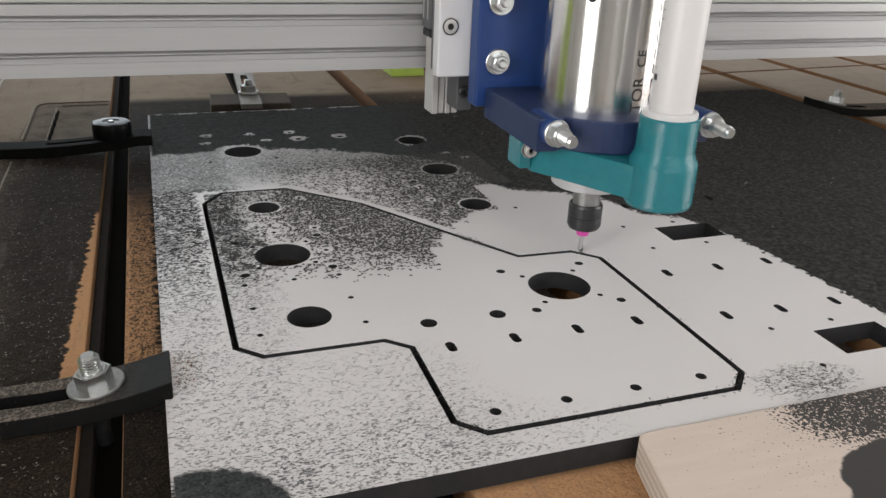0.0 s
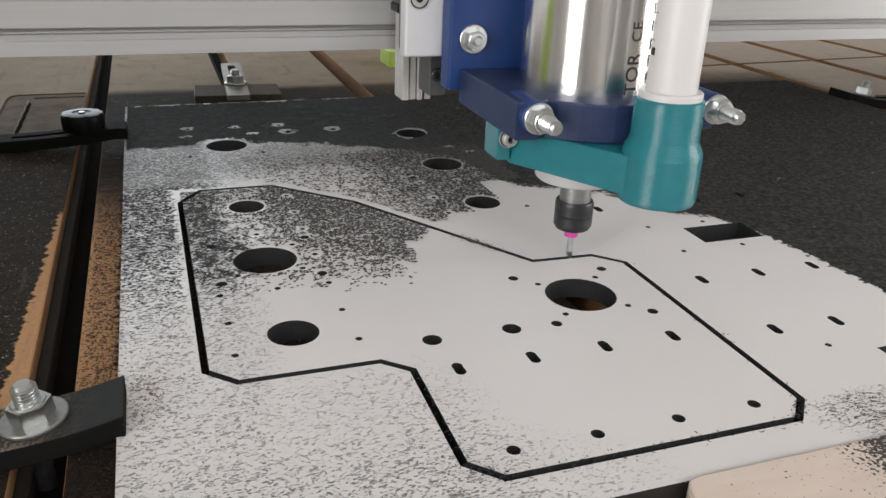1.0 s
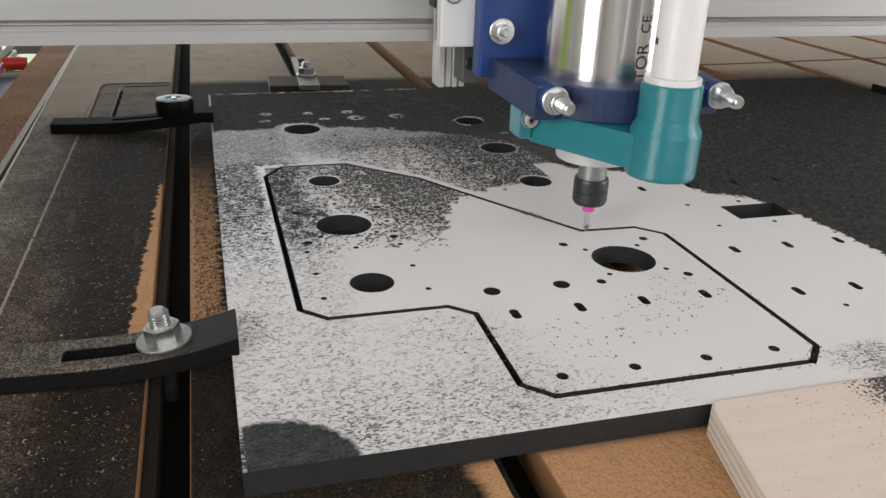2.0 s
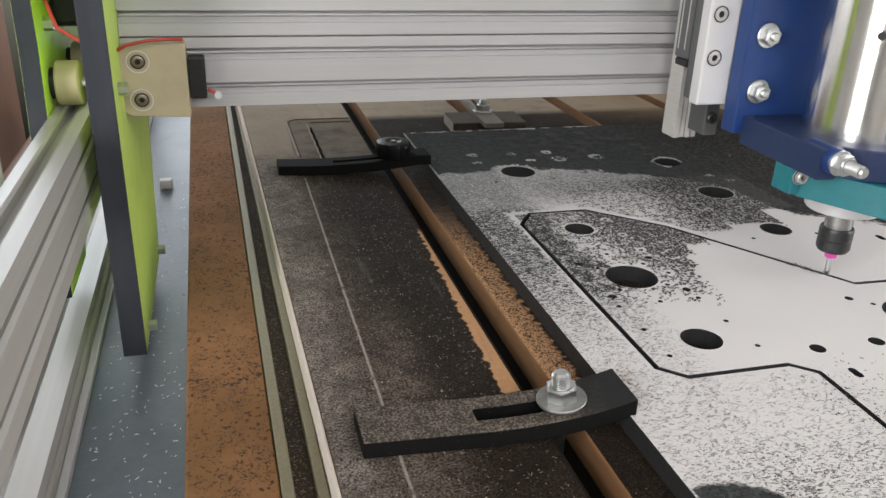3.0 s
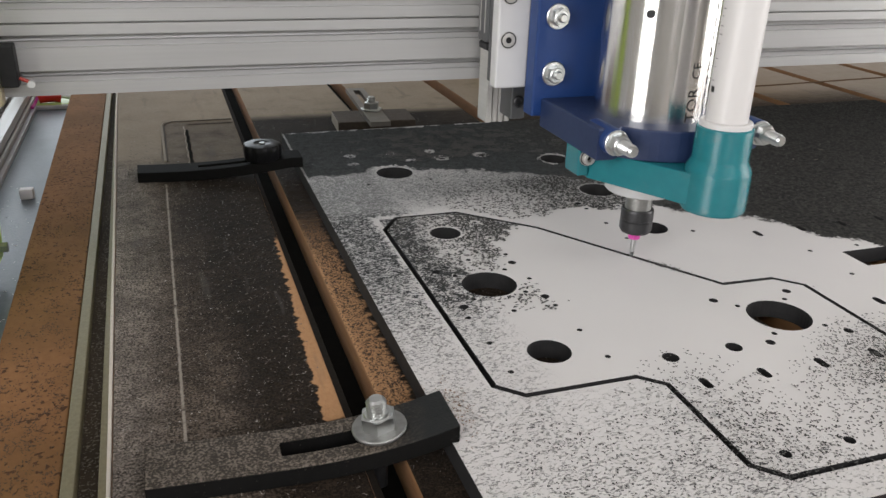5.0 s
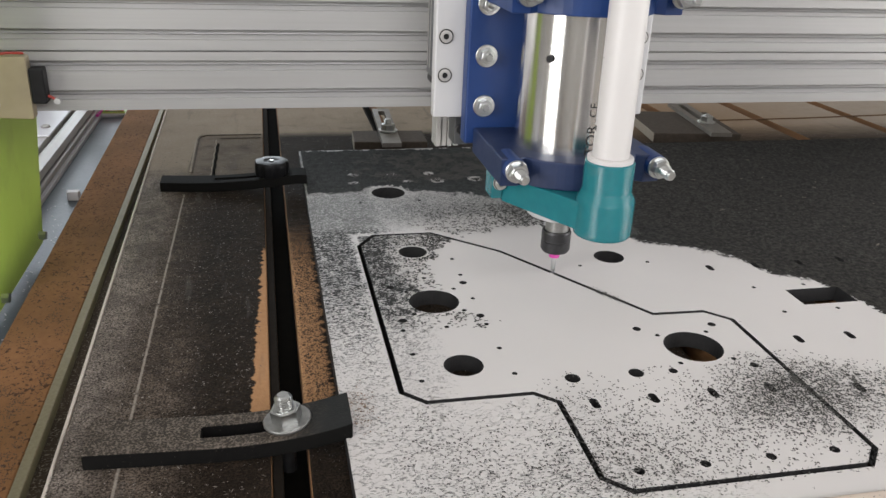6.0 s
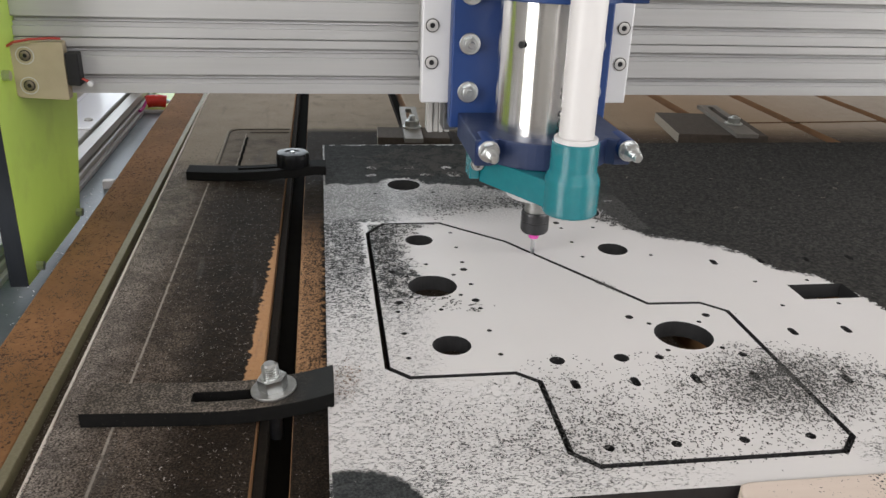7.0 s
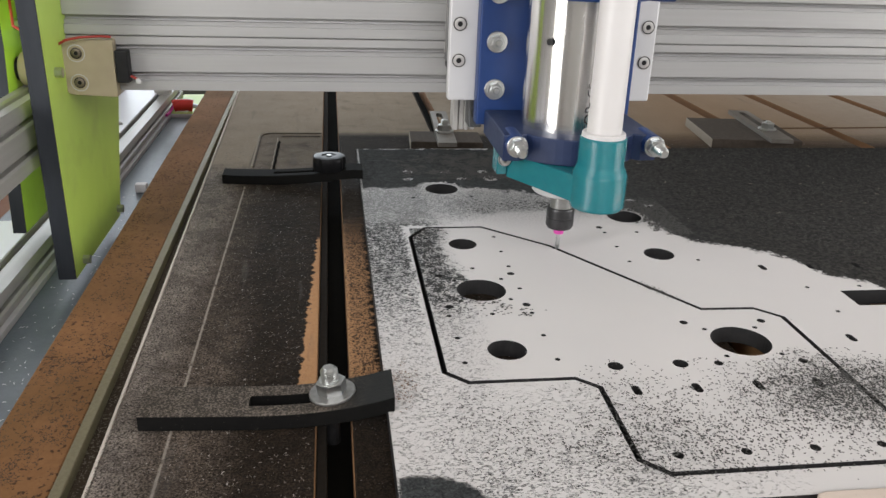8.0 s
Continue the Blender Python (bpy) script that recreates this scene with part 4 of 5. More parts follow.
# ---- gantry ----
def gantry():
    g = thing("gantry", "aluminium gantry beam between green side plates", "gantry")
    # stepped face of the beam, from the bottom up, one band after another
    y = 0.111
    face = []

    def proud(z0, z1):
        face.extend([(y, z0 + 0.0003), (y, z1 - 0.0003), (y + 0.0003, z1)])

    def recess(z0, z1):
        zm = z0 + 0.46 * (z1 - z0)
        face.extend([(y + 0.0028, z0 + 0.0002), (y + 0.0024, zm), (y + 0.0058, zm + 0.0003), (y + 0.0066, z1 - 0.0004), (y + 0.0003, z1)])

    def joint(z0):
        face.extend([(y + 0.0035, z0), (y + 0.0035, z0 + 0.0011), (y, z0 + 0.0011)])

    bands = [(0.0075, 0), (0.0063, 1), (0.0130, 0), (0.0067, 1), (0.0060, 2), (0.0068, 0), (0.0067, 1), (0.0133, 0), (0.0062, 1), (0.0066, 2)]
    z = 0.098
    for h, kind in bands + bands[:9] + [(0.0066, 0)]:
        (recess if kind == 1 else proud)(z, z + h)
        z += h
        if kind == 2:
            joint(z)
            z += 0.0011
    top = z
    prof = face + [(y + 0.06, top), (y + 0.06, 0.098)]
    m = Matrix(((0, 0, 1, 0), (1, 0, 0, 0), (0, 1, 0, 0), (0, 0, 0, 1)))
    part("beam", prism(prof, -0.2445, 1.150, m), M_ALU, g, "slotted aluminium beam")

    def side(x0, x1, name):
        pts = [(0.060, -0.0325), (0.200, -0.0325), (0.245, 0.075), (0.245, 0.26), (0.060, 0.26)]
        mm = Matrix(((0, 0, 1, 0), (1, 0, 0, 0), (0, 1, 0, 0), (0, 0, 0, 1)))
        ob = part(name, prism(pts, x0, x1, mm, None, 0.0005), [M_GREEN, M_GREY], g, "green-faced plate with a dark core")
        for p in ob.data.polygons:
            p.material_index = 0 if abs(p.normal.x) > 0.9 else 1
        return ob

    inner = side(-0.2575, -0.2448, "side_plate")
    side(1.1505, 1.163, "side_plate")
    pts = [(0.088, -0.006), (0.150, -0.006), (0.155, 0.060), (0.245, 0.090), (0.245, 0.26), (0.104, 0.26), (0.104, 0.130), (0.098, 0.090)]
    mm = Matrix(((0, 0, 1, 0), (1, 0, 0, 0), (0, 1, 0, 0), (0, 0, 0, 1)))
    o = part("outer_plate", prism(pts, -0.2945, -0.2846, mm, None, 0.0005), [M_GREEN, M_GREY], g, "green outer plate with a dark core")
    for p in o.data.polygons:
        p.material_index = 0 if abs(p.normal.x) > 0.9 else 1
    for wy in (0.125, 0.19):
        w = part("wheel", turned([(0.004, -0.0065), (0.0115, -0.0065), (0.0125, -0.0055), (0.0125, 0.0055), (0.0115, 0.0065), (0.004, 0.0065)], 32, pose(-0.275, wy, 0.1108, 0, 90, 0)), M_CREAM, g, "pale guide wheel", True)
        part("hub", turned([(0.0088, -0.0145), (0.0088, -0.0068)], 20, pose(-0.275, wy, 0.1108, 0, 90, 0)), M_BLACK, w, smooth=True)
        part("axle", turned([(0.003, -0.017), (0.003, 0.0172)], 12, pose(-0.275, wy, 0.1108, 0, 90, 0)), M_ZINC, w)
    part("motor_block", box(-0.2842, -0.262, 0.150, 0.21, 0.138, 0.19, 0.003), M_BLACK, g, "black motor block")
    b = part("cap_screw", prism(hexagon(0.007), 0, 0.005, pose(-0.2845, 0.128, 0.143, 0, 90, 0)), M_ZINC, g)
    for yy, zz in ((0.080, 0.1165), (0.083, -0.026), (0.193, -0.024)):
        s = part("side_nut", prism(hexagon(0.0062), 0, 0.005, pose(-0.2448, yy, zz, 0, 90, 0)), M_ZINC, g)
    # cream bracket with two sunk screws
    prof = []
    for cx, cz, a0 in ((-0.240, 0.104, 180), (-0.2115, 0.0965, 270), (-0.2115, 0.1345, 0), (-0.240, 0.128, 90)):
        rr = 0.0075 if cx < -0.23 else 0.0015
        for i in range(7):
            a = radians(a0 + 15 * i)
            prof.append((cx + rr * math.cos(a), cz + rr * math.sin(a)))
    mz = Matrix(((1, 0, 0, 0), (0, 0, 1, 0), (0, 1, 0, 0), (0, 0, 0, 1)))
    br = part("bracket", prism(prof, 0.101, 0.1108, mz, None, 0.0006), M_CREAM, g, "cream plastic bracket")
    for zz in (0.1055, 0.1265):
        socket_screw(br, pose(-0.2355, 0.1009, zz, 90, 0, 0), 0.0032, 0.0012, M_TARNISH)
        part("recess_rim", turned([(0.0058, 0), (0.0062, 0.0004), (0.0056, 0.0004)], 32, pose(-0.2355, 0.1008, zz, 90, 0, 0), None, False), M_WHITE, br, smooth=True)
    part("limit_switch", box(-0.2095, -0.2005, 0.100, 0.1108, 0.1055, 0.1285, 0.001), M_BLACK, g, "black limit switch")
    part("switch_tab", tube([(-0.2002, 0.104, 0.1100), (-0.196, 0.1035, 0.1080), (-0.1935, 0.1035, 0.107)], 0.0010, 8), M_WIRE, g)
    part("switch_tip", turned([(0.0020, 0), (0.0020, 0.003)], 16, pose(-0.1945, 0.1035, 0.107, 90, 0, 0)), M_WHITE, g)
    part("red_wire", tube([(-0.2448, 0.096, 0.1335), (-0.240, 0.094, 0.1365), (-0.230, 0.095, 0.1385), (-0.218, 0.099, 0.1388), (-0.2115, 0.104, 0.1378)], 0.0009, 8), M_WIRE, g)
    part("red_wire", tube([(-0.283, 0.125, 0.172), (-0.280, 0.115, 0.158), (-0.272, 0.092, 0.146), (-0.262, 0.093, 0.139), (-0.2576, 0.095, 0.1365)], 0.0010, 8), M_WIRE, g)
    return g


GANTRY = gantry()


# ---- spindle carriage ----
AXIS = pose(0.0003, 0.0020, 0)


def carriage():
    c = thing("spindle_carriage", "router spindle on a blue carriage with a teal air nozzle holder", "router spindle")
    for s in (-1, 1):
        x0, x1 = sorted((s * 0.0545, s * 0.0750))
        p = part("slide_plate", box(x0, x1, 0.0545, 0.0640, 0.1042, 0.33, 0.0012), M_WHITE, c, "white slide plate")
        for zz in (0.1325, 0.1575, 0.205, 0.23, 0.255):
            socket_screw(p, pose(s * 0.0680, 0.0545, zz, 90, 0, 0), 0.0040, 0.0010)
        x0, x1 = sorted((s * 0.0475, s * 0.0650))
        bm = bmesh.new()
        for k in range(4):
            box(x0 + k * 0.0044, x0 + k * 0.0044 + (0.0038 if k != 2 else 0.0030), 0.0905 + (0.0012 if k % 2 else 0.0), 0.106, 0.0735, 0.33, 0.0004, bm)
        part("slide_rail", bm, M_RAIL, c, "ridged aluminium slide rail")
        x0, x1 = sorted((s * 0.0480, s * 0.0725))
        part("slide_block", box(x0, x1, 0.0645, 0.0745, 0.1052, 0.33, 0.0008), M_SLIDE, c, "dark grey slide block")
        b0, b1 = sorted((s * 0.0500, s * 0.0735))
        bearing = part("bearing_block", box(b0, b1, 0.0750, 0.0900, 0.1275, 0.33, 0.0012), M_SLIDE, c, "dark grey bearing block")
        part("end_seal", box(b0 + 0.0006, b1 - 0.0006, 0.0754, 0.0896, 0.1225, 0.1273, 0.0012), M_BLACK, bearing)
        for yy in (0.0788, 0.0862):
            part("bright_line", box(s * 0.0736 - 0.0002, s * 0.0736 + 0.0002, yy - 0.0005, yy + 0.0005, 0.133, 0.33), M_RAIL, bearing)
        x0, x1 = sorted((s * 0.0460, s * 0.0560))
        e = part("edge_guard", box(x0, x1, 0.072, 0.0902, 0.080, 0.1035, 0.001), M_SLIDE, c)
        part("bolt_head", turned([(0.0036, 0), (0.0036, 0.0022), (0.0031, 0.0027), (0.0017, 0.0027), (0.0015, 0.0012), (0.0002, 0.0012)], 28, pose(s * 0.0515, 0.0719, 0.0915, 90, 0, 0)), M_NUT, e, "black socket bolt", True)
    part("back_plate", box(-0.0560, 0.0560, 0.0415, 0.0540, 0.0895, 0.34, 0.0012), M_BLUE, c, "blue painted back plate")
    for s in (-1, 1):
        for zz in (0.1150, 0.1475, 0.180, 0.2125, 0.245, 0.2775):
            bolt_set(c, pose(s * 0.0440, 0.0414, zz, 90, 0, 0), 0.0085, 0.0072, 0.0092, 0.0042, 0.0030, 20)
    # two clamp rings that hold the spindle
    for z0 in (0.0835, 0.1830):
        z1 = z0 + 0.0170
        pts = [(-0.0500, 0.0413), (-0.0505, -0.0300), (-0.0400, -0.0305)]
        for i in range(17):
            a = radians(218 + (322 - 218) * i / 16)
            pts.append((0.0445 * math.cos(a), 0.0445 * math.sin(a)))
        pts += [(0.0400, -0.0305), (0.0505, -0.0300), (0.0500, 0.0413)]
        # The lower ring's colour holds its shade as well as dust.
        k = part("clamp_ring", prism(pts, z0, z1, None, None, 0.0008), M_BLUEDUSTSHADE if z0 < 0.1 else M_BLUE, c, "dusty blue plastic clamp")
        for s in (-1, 1):
            zc = z0 + 0.0110
            bx = -0.0428 if s < 0 else 0.0468
            part("boss", turned([(0.0064, -0.0350), (0.0070, -0.0343), (0.0070, -0.012), (0.0064, -0.011)], 28, pose(bx, 0, zc, -90, 0, 0)), M_BLUE, k, smooth=True)
            m = pose(bx, -0.0351, zc, 90, 0, 0)
            bolt_set(k, m, 0.0185, 0.0068, 0.0100, 0.0050, 0.0034, 10)
    # spindle
    part("spindle_body", turned([(0.0290, 0.0655), (0.0322, 0.0660), (0.0325, 0.0668), (0.0325, 0.318), (0.030, 0.3205)], 96, AXIS), M_STEEL, c, "polished steel spindle body", True)
    part("spindle_nose", turned([(0.0150, 0.0530), (0.0205, 0.0532), (0.0212, 0.0540), (0.0212, 0.0655)], 64, AXIS), M_WHITE, c, "pale nose ring", True)
    part("shaft", turned([(0.0078, 0.034), (0.0078, 0.0535)], 32, AXIS), M_DULLZINC, c, smooth=True)
    part("collet_nut", turned([(0.0062, 0.0255), (0.0086, 0.0262), (0.0097, 0.0282), (0.0097, 0.0335), (0.0094, 0.0338), (0.0094, 0.0345), (0.0097, 0.0348), (0.0097, 0.0400), (0.0092, 0.0412), (0.0079, 0.0412)], 48, AXIS), M_NUT, c, "blackened collet nut", True)
    part("bit_ring", turned([(0.0016, 0.0212), (0.0034, 0.0214), (0.0036, 0.0222), (0.0036, 0.0250), (0.0030, 0.0256)], 24, AXIS), M_PINK, c, "pink depth ring", True)
    bm = turned([(0.00155, 0.0130), (0.00158, 0.0215)], 20, AXIS)
    n = 24
    for f in range(2):
        prev = None
        for i in range(n + 1):
            a = math.pi * f + i * 0.42
            z = 0.002 + 0.0112 * i / n
            ring_ = [bm.verts.new(AXIS @ Vector((0.0016 * math.cos(a + q), 0.0016 * math.sin(a + q), z))) for q in (-0.8, 0.0, 0.8)] + [bm.verts.new(AXIS @ Vector((0, 0, z)))]
            if prev:
                for j in range(4):
                    bm.faces.new((prev[j], prev[(j + 1) % 4], ring_[(j + 1) % 4], ring_[j]))
            prev = ring_
    part("milling_bit", bm, M_ZINC, c, "fluted steel milling bit", True)
    part("set_hole", turned([(0.0022, 0.0), (0.0022, 0.0006)], 20, pose(-0.0236, -0.0223, 0.157, 90, 0, -46.6)), M_BLACK, c)
    # lettering that runs up the body
    for word, zc, size in (("CE", 0.1325, 0.0072), ("TOR", 0.1095, 0.0090)):
        cu = bpy.data.curves.new("lettering", "FONT")
        cu.body, cu.size, cu.align_x, cu.align_y = word, size, "LEFT", "CENTER"
        tmp = new("lettering", cu)
        bpy.context.view_layer.update()
        me = bpy.data.meshes.new_from_object(tmp.evaluated_get(bpy.context.evaluated_depsgraph_get()))
        bpy.data.objects.remove(tmp)
        bm = bmesh.new()
        bm.from_mesh(me)
        bmesh.ops.subdivide_edges(bm, edges=[e for e in bm.edges if e.calc_length() > 0.002], cuts=2)
        for v in bm.verts:
            a = radians(-84) - v.co.y / 0.0326
            v.co = AXIS @ Vector((0.03262 * math.cos(a), 0.03262 * math.sin(a), zc + v.co.x - 0.008))
        part("lettering", bm, M_INK, c)
    for i in range(9):
        a0 = radians(-70)
        bm = bmesh.new()
        z0 = 0.106 + 0.0075 * i
        q = [bm.verts.new(AXIS @ Vector((0.03262 * math.cos(a), 0.03262 * math.sin(a), z))) for a, z in ((a0, z0), (a0 + 0.028, z0), (a0 + 0.028, z0 + 0.005), (a0, z0 + 0.005))]
        bm.faces.new(q)
        part("print_bar", bm, M_INK, c)
    # teal holder with the air pipe
    cup = (0.0040, -0.0597)
    part("nozzle_cup", turned([(0.0120, 0.0625), (0.0160, 0.0625), (0.0166, 0.0633), (0.0168, 0.0645), (0.0168, 0.0835), (0.0162, 0.0855), (0.0148, 0.0880), (0.0142, 0.0900), (0.0142, 0.1062), (0.0136, 0.1067), (0.0118, 0.1067), (0.0118, 0.10)], 56, pose(cup[0], cup[1], 0.0008), None, False), M_TEAL, c, "teal printed cup", True)
    pts = [(-0.0415, 0.010), (-0.0425, -0.0085)]
    for i in range(9):
        a = radians(205 + 150 * i / 8)
        pts.append((cup[0] + 0.0150 * math.cos(a), cup[1] + 0.0150 * math.sin(a)))
    pts += [(0.0290, -0.0200), (0.0290, 0.010)]
    for i in range(9):
        a = radians(20 + 140 * i / 8)
        pts.append((0.0300 * math.cos(a), 0.0300 * math.sin(a) + 0.004))
    part("nozzle_arm", prism(pts, 0.0664, 0.0834, None, None, 0.0007), M_TEAL, c, "teal printed arm", False)
    e = part("clamp_ear", box(-0.0495, -0.0428, -0.010, 0.006, 0.0685, 0.0875, 0.0008), M_TEAL, c)
    socket_screw(e, pose(-0.0445, -0.0102, 0.0790, 90, 0, 0), 0.0036, 0.0035)
    part("cup_rim", turned([(0.0105, 0.1055), (0.0130, 0.1055), (0.0130, 0.1090), (0.0125, 0.1095), (0.0105, 0.1095)], 48, pose(cup[0], cup[1], 0.0008), None, False), M_PIPE, c, "white sleeve", True)
    part("air_pipe", turned([(0.0075, 0.0665), (0.0104, 0.0665), (0.0104, 0.34), (0.0075, 0.34)], 48, pose(cup[0], cup[1], 0.0008), None, False), M_PIPE, c, "white plastic air pipe", True)
    for i, (zz, w) in enumerate(((0.1245, 0.30), (0.1300, 0.16), (0.1365, 0.10), (0.1405, 0.18), (0.1475, 0.12), (0.1520, 0.20), (0.1560, 0.20), (0.1605, 0.12), (0.1640, 0.22))):
        bm = bmesh.new()
        a0, h = radians(164), 0.0005 if i else 0.0030
        rows = [[bm.verts.new((cup[0] + 0.01046 * math.cos(a0 + w * k / 3), cup[1] + 0.01046 * math.sin(a0 + w * k / 3), q)) for q in (zz, zz + h)] for k in range(4)]
        for p, q in zip(rows, rows[1:]):
            bm.faces.new((p[0], q[0], q[1], p[1]))
        part("print_bar", bm, M_INK, c)
    return c


CARRIAGE = carriage()


# ---- loose chips that the air jet drives off the sheet ----
def chip_mesh(seed, count, spread, size=1.0):
    rnd = random.Random(seed)
    bm = bmesh.new()
    for _ in range(count):
        a, rr = rnd.uniform(0, 2 * math.pi), spread * math.sqrt(rnd.random())
        x, y = rr * math.cos(a), rr * math.sin(a)
        w, l, h = rnd.uniform(0.0004, 0.0010), rnd.uniform(0.0006, 0.0015), rnd.uniform(0.00012, 0.0003)
        m = pose(x, y, 0.0, 0, 0, rnd.uniform(0, 360)) @ Matrix.Scale(size, 4)
        v = [bm.verts.new(m @ Vector(p)) for p in ((-l, -w, 0), (l, -w * 0.6, 0), (l * 0.8, w, 0), (-l * 0.9, w * 0.7, 0), (-l * 0.2, 0, h), (l * 0.3, 0.0, h * 0.8))]
        for f in ((0, 1, 5, 4), (1, 2, 5), (2, 3, 4, 5), (3, 0, 4)):
            bm.faces.new([v[i] for i in f])
    me = bpy.data.meshes.new("chip_patch")
    bm.to_mesh(me)
    bm.free()
    me.materials.append(M_CHIP)
    return me


M_CHIP = plain("black_chips", (0.037, 0.036, 0.034), (0.088, 0.0855, 0.081), 700, 0.9, 0, 0.0004)


def groove_gap(x, y):
    """Distance from the milled groove."""
    best = 1.0
    for i in range(len(OUTLINE)):
        (xa, ya), (xb, yb) = OUTLINE[i - 1], OUTLINE[i]
        u = ((x - xa) * (xb - xa) + (y - ya) * (yb - ya)) / ((xb - xa) ** 2 + (yb - ya) ** 2)
        u = min(1, max(0, u))
        best = min(best, math.hypot(x - xa - u * (xb - xa), y - ya - u * (yb - ya)))
    return best


def smooth(v, lo, hi):
    u = min(1.0, max(0.0, (v - lo) / (hi - lo)))
    return u * u * (3 - 2 * u)


def cover(x, y):
    """How thickly the loose chips lie before the jet comes by."""
    clump = noise.noise(Vector((x * 170, y * 170, 3.0))) * 0.5 + noise.noise(Vector((x * 420, y * 420, 9.0))) * 0.4
    if inside((x, y), OUTLINE):
        d = 0.30 + 0.75 * smooth(x + 0.35 * y, 0.060, 0.145)
        d *= smooth(y + 0.25 * x, 0.075, 0.125)
        d = max(d, 0.42 * smooth(y, 0.045, 0.09) * smooth(x, 0.115, 0.085))
        d += 0.40 * smooth(y, 0.125, 0.165)
        d *= 0.42 + 0.58 * smooth(x, 0.02, 0.07)
    else:
        d = 0.25 + 0.85 * smooth(x, 0.095, 0.165)
        d *= smooth(x, 0.03, 0.07) * smooth(y, 0.275, 0.25)
    return d + 0.55 * clump * smooth(d, 0.05, 0.3)


def chip_patches():
    rnd = random.Random(11)
    reach = 0.084
    moved = []
    cells = collections.defaultdict(list)
    for _ in range(62000):
        x, y = rnd.uniform(0.004, 0.215), rnd.uniform(0.045, 0.275)
        if x > 0.185 and y < 0.185 or rnd.random() > cover(x, y) * 0.62:
            continue
        if groove_gap(x, y) < (0.0022 if inside((x, y), OUTLINE) else 0.0065):
            continue
        if any(math.hypot(x - bx, y - by) < br + 0.0016 for bx, by, br in BIG) or any(math.hypot(x - bx, y - by) < 0.0034 for bx, by in MEDIUM + SMALL_A + SMALL_B):
            continue
        wx = x + 0.006 * noise.noise(Vector((x * 240, y * 240, 1.0)))
        wy = y + 0.006 * noise.noise(Vector((x * 240, y * 240, 5.0)))
        cells[int(wx / 0.0085), int(wy / 0.0085)].append((x, y))

    def when(x, y):
        for i in range(81):
            px, py = tool_at(i * 0.1)
            if math.hypot(x - px, y - py) < reach + 0.009 * smooth(i * 0.1, 5.0, 7.5):
                return i * 0.1
        return 9.0

    for (ci, cj), chips in sorted(cells.items()):
        cx, cy = (ci + 0.5) * 0.0085, (cj + 0.5) * 0.0085
        t = when(cx, cy)
        if t < 0.15 or len(chips) < 3:
            continue
        verts, faces = [], []
        for x, y in chips:
            w, l, h = rnd.uniform(0.0003, 0.0008), rnd.uniform(0.0005, 0.0012), rnd.uniform(0.0001, 0.00025)
            m = pose(x - cx, y - cy, 0.0, 0, 0, rnd.gauss(10, 50))
            b = len(verts)
            verts += [tuple(m @ Vector(p)) for p in ((-l, -w * 0.5, 0), (0, -w, 0), (l, -w * 0.4, 0), (l * 0.8, w, 0), (-l * 0.7, w * 0.8, 0), (0, 0, h))]
            faces += [(b, b + 1, b + 5), (b + 1, b + 2, b + 5), (b + 2, b + 3, b + 5), (b + 3, b + 4, b + 5), (b + 4, b, b + 5)]
        me = bpy.data.meshes.new("chip_patch")
        me.from_pydata(verts, [], faces)
        me.materials.append(M_CHIP)
        ob = new("chip_patch", me)
        tagged(ob, "loose black plastic chips on the white sheet", "chips", "loose chips", "stuff")
        start = pose(cx, cy, PLATE_Z + 0.0003)
        if t > 2.6 and len(chips) < 30 and rnd.random() < 0.2:
            end = pose(rnd.gauss(0.205, 0.026), min(-0.002, rnd.gauss(-0.028, 0.018)), PLATE_Z + 0.0004, 0, 0, 60)
        else:
            end = pose(cx + rnd.uniform(-0.05, 0.04), rnd.uniform(0.325, 0.41), PLATE_Z + 0.0004, 0, 0, 60)
        moved.append((ob, start, end, t))
    # fine chips that rain down on the front of the sheet while the jet works
    fine = [chip_mesh(300 + i, 46, 0.020, 0.50) for i in range(6)]
    for i in range(190):
        ob = new("chip_patch", fine[i % 6])
        tagged(ob, "loose black plastic chips on the white sheet", "chips", "loose chips", "stuff")
        turn = rnd.uniform(-20, 20)
        start = pose(rnd.uniform(0.27, 0.34), rnd.uniform(0.20, 0.34), PLATE_Z + 0.0004, 0, 0, turn)
        if i % 5 < 1:
            ex, ey = rnd.uniform(0.075, 0.225), rnd.uniform(-0.082, -0.012)
        elif i % 5 < 4:
            ex, ey = rnd.gauss(0.205, 0.025), rnd.gauss(-0.034, 0.018)
        else:
            ex, ey = rnd.uniform(0.0, 0.13), rnd.uniform(-0.088, -0.03)
        if math.hypot(ex - 0.172, ey - 0.022) < 0.037:
            ey -= 0.036
        moved.append((ob, start, pose(ex, ey, PLATE_Z + 0.0004, 0, 0, turn + 10), 1.8 + 4.5 * rnd.random() ** 0.75))
    return moved


CHIPS = chip_patches()


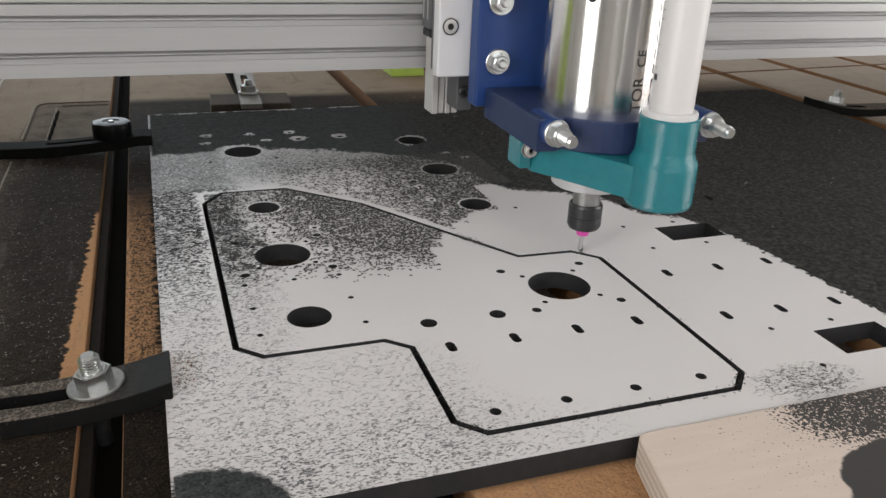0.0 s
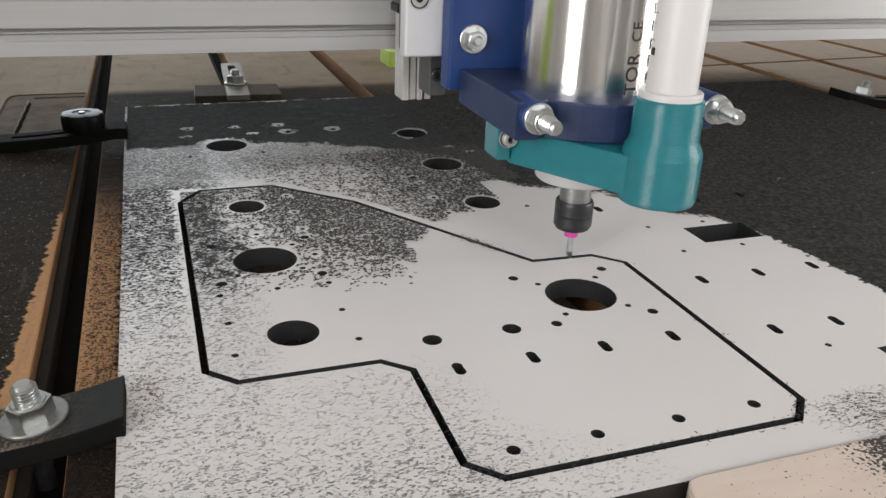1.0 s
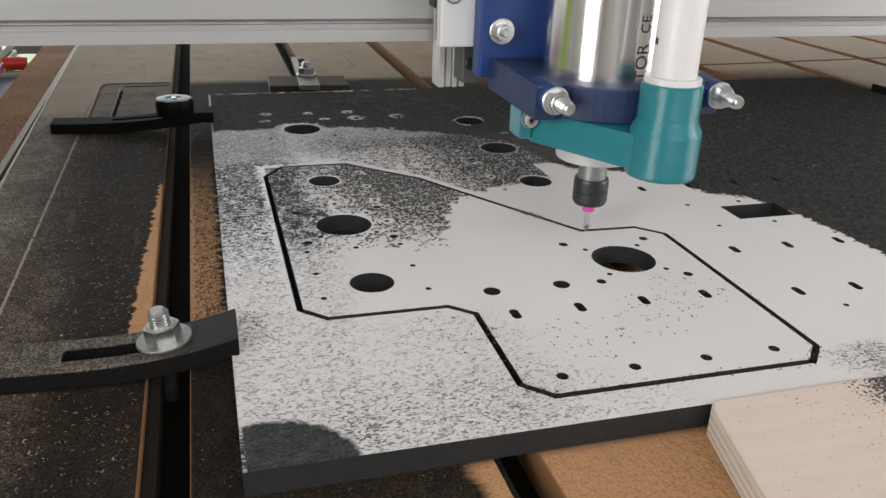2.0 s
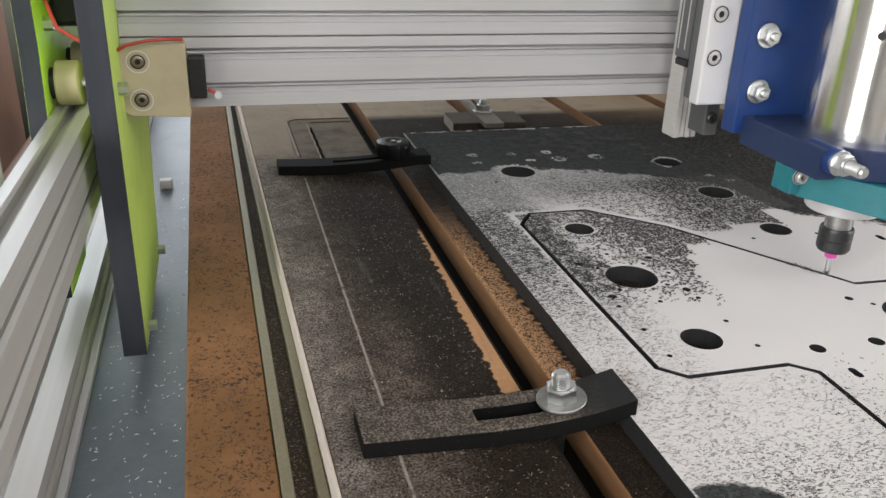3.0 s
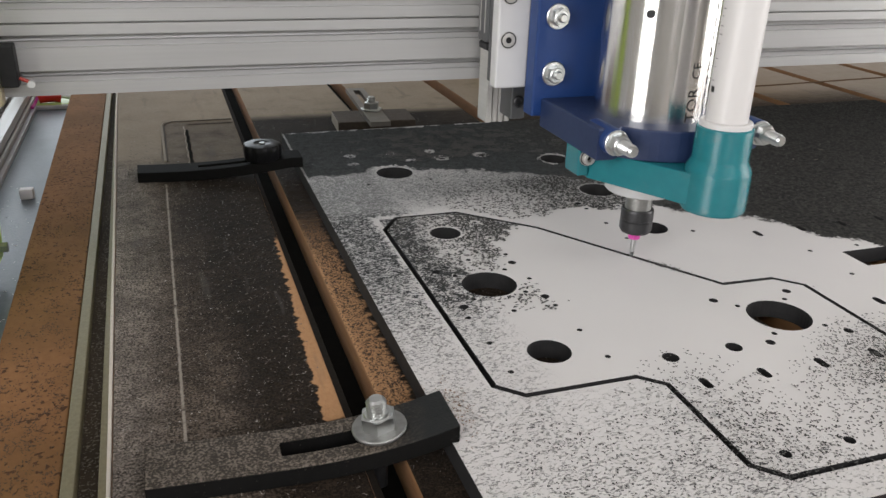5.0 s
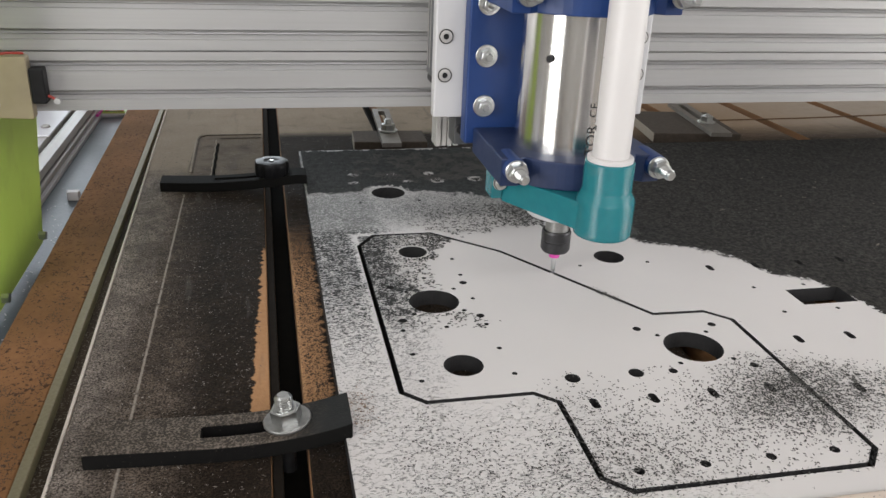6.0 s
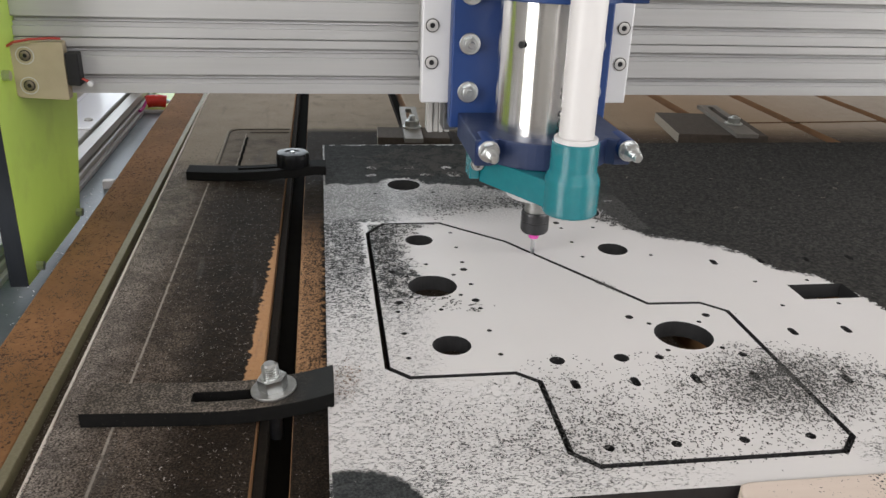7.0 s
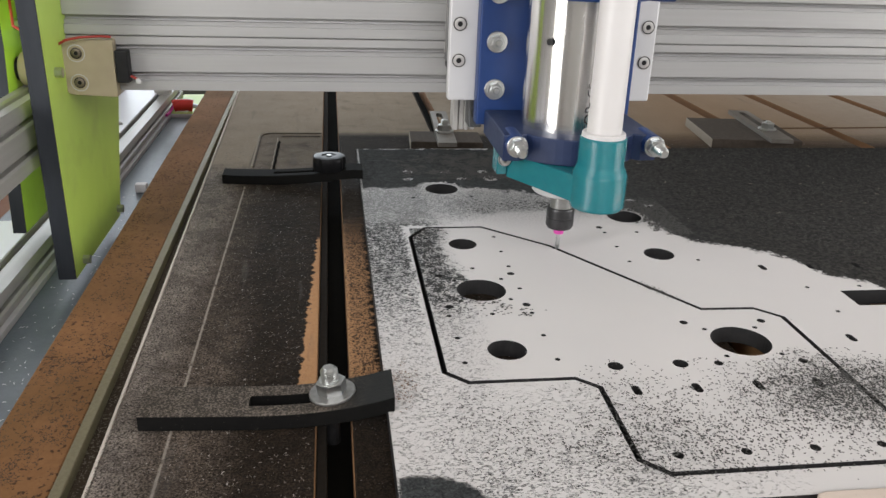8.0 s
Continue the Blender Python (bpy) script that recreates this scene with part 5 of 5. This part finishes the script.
def chip_field(name, label, count, place, material, size, seed, z):
    """Loose chips and curls lying on a surface, as one object of stuff."""
    rnd = random.Random(seed)
    verts, faces = [], []
    while count:
        x, y = place(rnd)
        if x is None:
            continue
        count -= 1
        w, l, h = rnd.uniform(0.14, 0.36) * size, rnd.uniform(0.25, 1.2) * size, rnd.uniform(0.15, 0.5) * size
        m = pose(x, y, z, rnd.uniform(-12, 12), rnd.uniform(-12, 12), rnd.uniform(0, 360))
        b = len(verts)
        for p in ((-l, -w, 0), (l, -w * 0.6, 0), (l * 0.8, w, 0), (-l * 0.9, w * 0.7, 0), (-l * 0.2, 0, h), (l * 0.3, 0.0, h * 0.8)):
            verts.append(tuple(m @ Vector(p)))
        faces += [(b, b + 1, b + 5, b + 4), (b + 1, b + 2, b + 5), (b + 2, b + 3, b + 4, b + 5), (b + 3, b, b + 4)]
    me = bpy.data.meshes.new(name)
    me.from_pydata(verts, [], faces)
    me.materials.append(material)
    return tagged(new(name, me), label, "chips", "", "stuff")


M_PALECHIP = plain("pale_chips", (0.070, 0.058, 0.047), (0.22, 0.190, 0.165), 900, 0.8)
M_BROWNCHIP = plain("brown_black_chips", (0.030, 0.020, 0.014), (0.085, 0.055, 0.035), 900, 0.9)


def on_board(r):
    x = -0.159 + 0.090 * r.random() ** 2.6
    y = -0.14 + 0.60 * r.random() ** 1.25
    if -0.150 < x < -0.02 and -0.03 < y < 0.0 or y > 0.40 and r.random() < 0.7:
        return None, None
    return x, y


def on_plank(r):
    y = -0.12 + 0.60 * r.random() ** 2.4
    x = r.uniform(-0.2180, -0.1835)
    if noise.noise(Vector((x * 130, y * 70, 2.0))) + 0.6 * noise.noise(Vector((x * 40, y * 25, 7.0))) < r.uniform(-0.25, 0.55):
        return None, None
    return x - 0.012 * y, y


def on_strip(r):
    y = -0.02 + 0.27 * r.random() ** 0.8
    return (r.uniform(-0.046, -0.033), y) if not -0.03 < y < -0.002 else (None, None)


def by_kerf(r):
    i = r.choice([3, 4, 5, 5, 5, 6, 7])
    (xa, ya), (xb, yb) = OUTLINE[i], OUTLINE[i + 1]
    u = r.random()
    return xa + u * (xb - xa) + r.gauss(0, 0.0013), ya + u * (yb - ya) + r.gauss(0, 0.0015)


def on_groove(r):
    u = r.gauss(0, 0.007)
    return 0.148 - 0.545 * u + r.gauss(0, 0.0013), 0.0908 + 0.838 * u + r.gauss(0, 0.0012)


def at_clamp_edge(r):
    return r.gauss(-0.0225, 0.004), r.gauss(-0.010, 0.010)


def dense_back(r):
    x, y = r.uniform(0.20, 0.60), r.uniform(0.06, 0.42)
    return (x, y) if y > 0.26 - 0.9 * (x - 0.19) and y > 0.12 else (None, None)


chip_field("milling_chips", "pale dry chips strewn on the dusty bed", 3000, on_board, M_PALECHIP, 0.00085, 5, 0.0001)
chip_field("milling_chips", "dark chips strewn on the bare fibreboard strip", 1500, on_strip, M_BROWNCHIP, 0.0010, 6, 0.0001)
chip_field("milling_chips", "dark chips on the brown outer plank", 5200, on_plank, M_BROWNCHIP, 0.00068, 7, PLANK_Z + 0.0001)
chip_field("milling_chips", "pale chips in the edge track", 700, lambda r: (r.uniform(-0.1755, -0.168), r.uniform(-0.1, 0.4)), M_PALECHIP, 0.0007, 8, -0.0189)
chip_field("milling_chips", "pale and curled chips on the blue-grey base", 320, lambda r: (r.uniform(-0.270, -0.226), -0.05 + 0.55 * r.random() ** 1.8), M_BAG, 0.0012, 9, -0.0448)
chip_field("milling_chips", "black burrs along the milled groove", 420, by_kerf, M_CORE, 0.0007, 10, PLATE_Z + 0.0001)
chip_field("milling_chips", "black chips swept together on the milled groove", 260, on_groove, M_CHIP, 0.0007, 15, PLATE_Z + 0.0001)
chip_field("milling_chips", "brown dust beside the strap clamp", 170, at_clamp_edge, M_MDF, 0.0006, 12, PLATE_Z + 0.0001)
chip_field("milling_chips", "black grains heaped on the sheet's dusty side", 5200, dense_back, M_CHIP, 0.0012, 13, PLATE_Z + 0.0001)
chip_field("milling_chips", "pale curls on the dusty sheet", 26, dense_back, M_PALECHIP, 0.0022, 14, PLATE_Z + 0.0004)


def motions():
    times = [0.0, 0.2, 0.4, 0.8, 1.2, 1.6, 2.0, 2.2, 2.4, 2.8, 3.5, 4.5, 5.5, 6.5, 7.5, 8.0]
    walk(CARRIAGE, [(t, pose(tool_at(t)[0], tool_at(t)[1], 0)) for t in times])
    walk(GANTRY, [(t, pose(0, tool_at(t)[1], 0)) for t in times])
    for ob, start, end, t in CHIPS:
        rows = [(0.0, start)]
        if t > 0.3:
            rows.append((t, start))
        if t + 0.15 < 7.9:
            rows += [(t + 0.034, end), (8.0, end)]
        else:
            rows.append((8.0, start))
        walk(ob, rows)


motions()
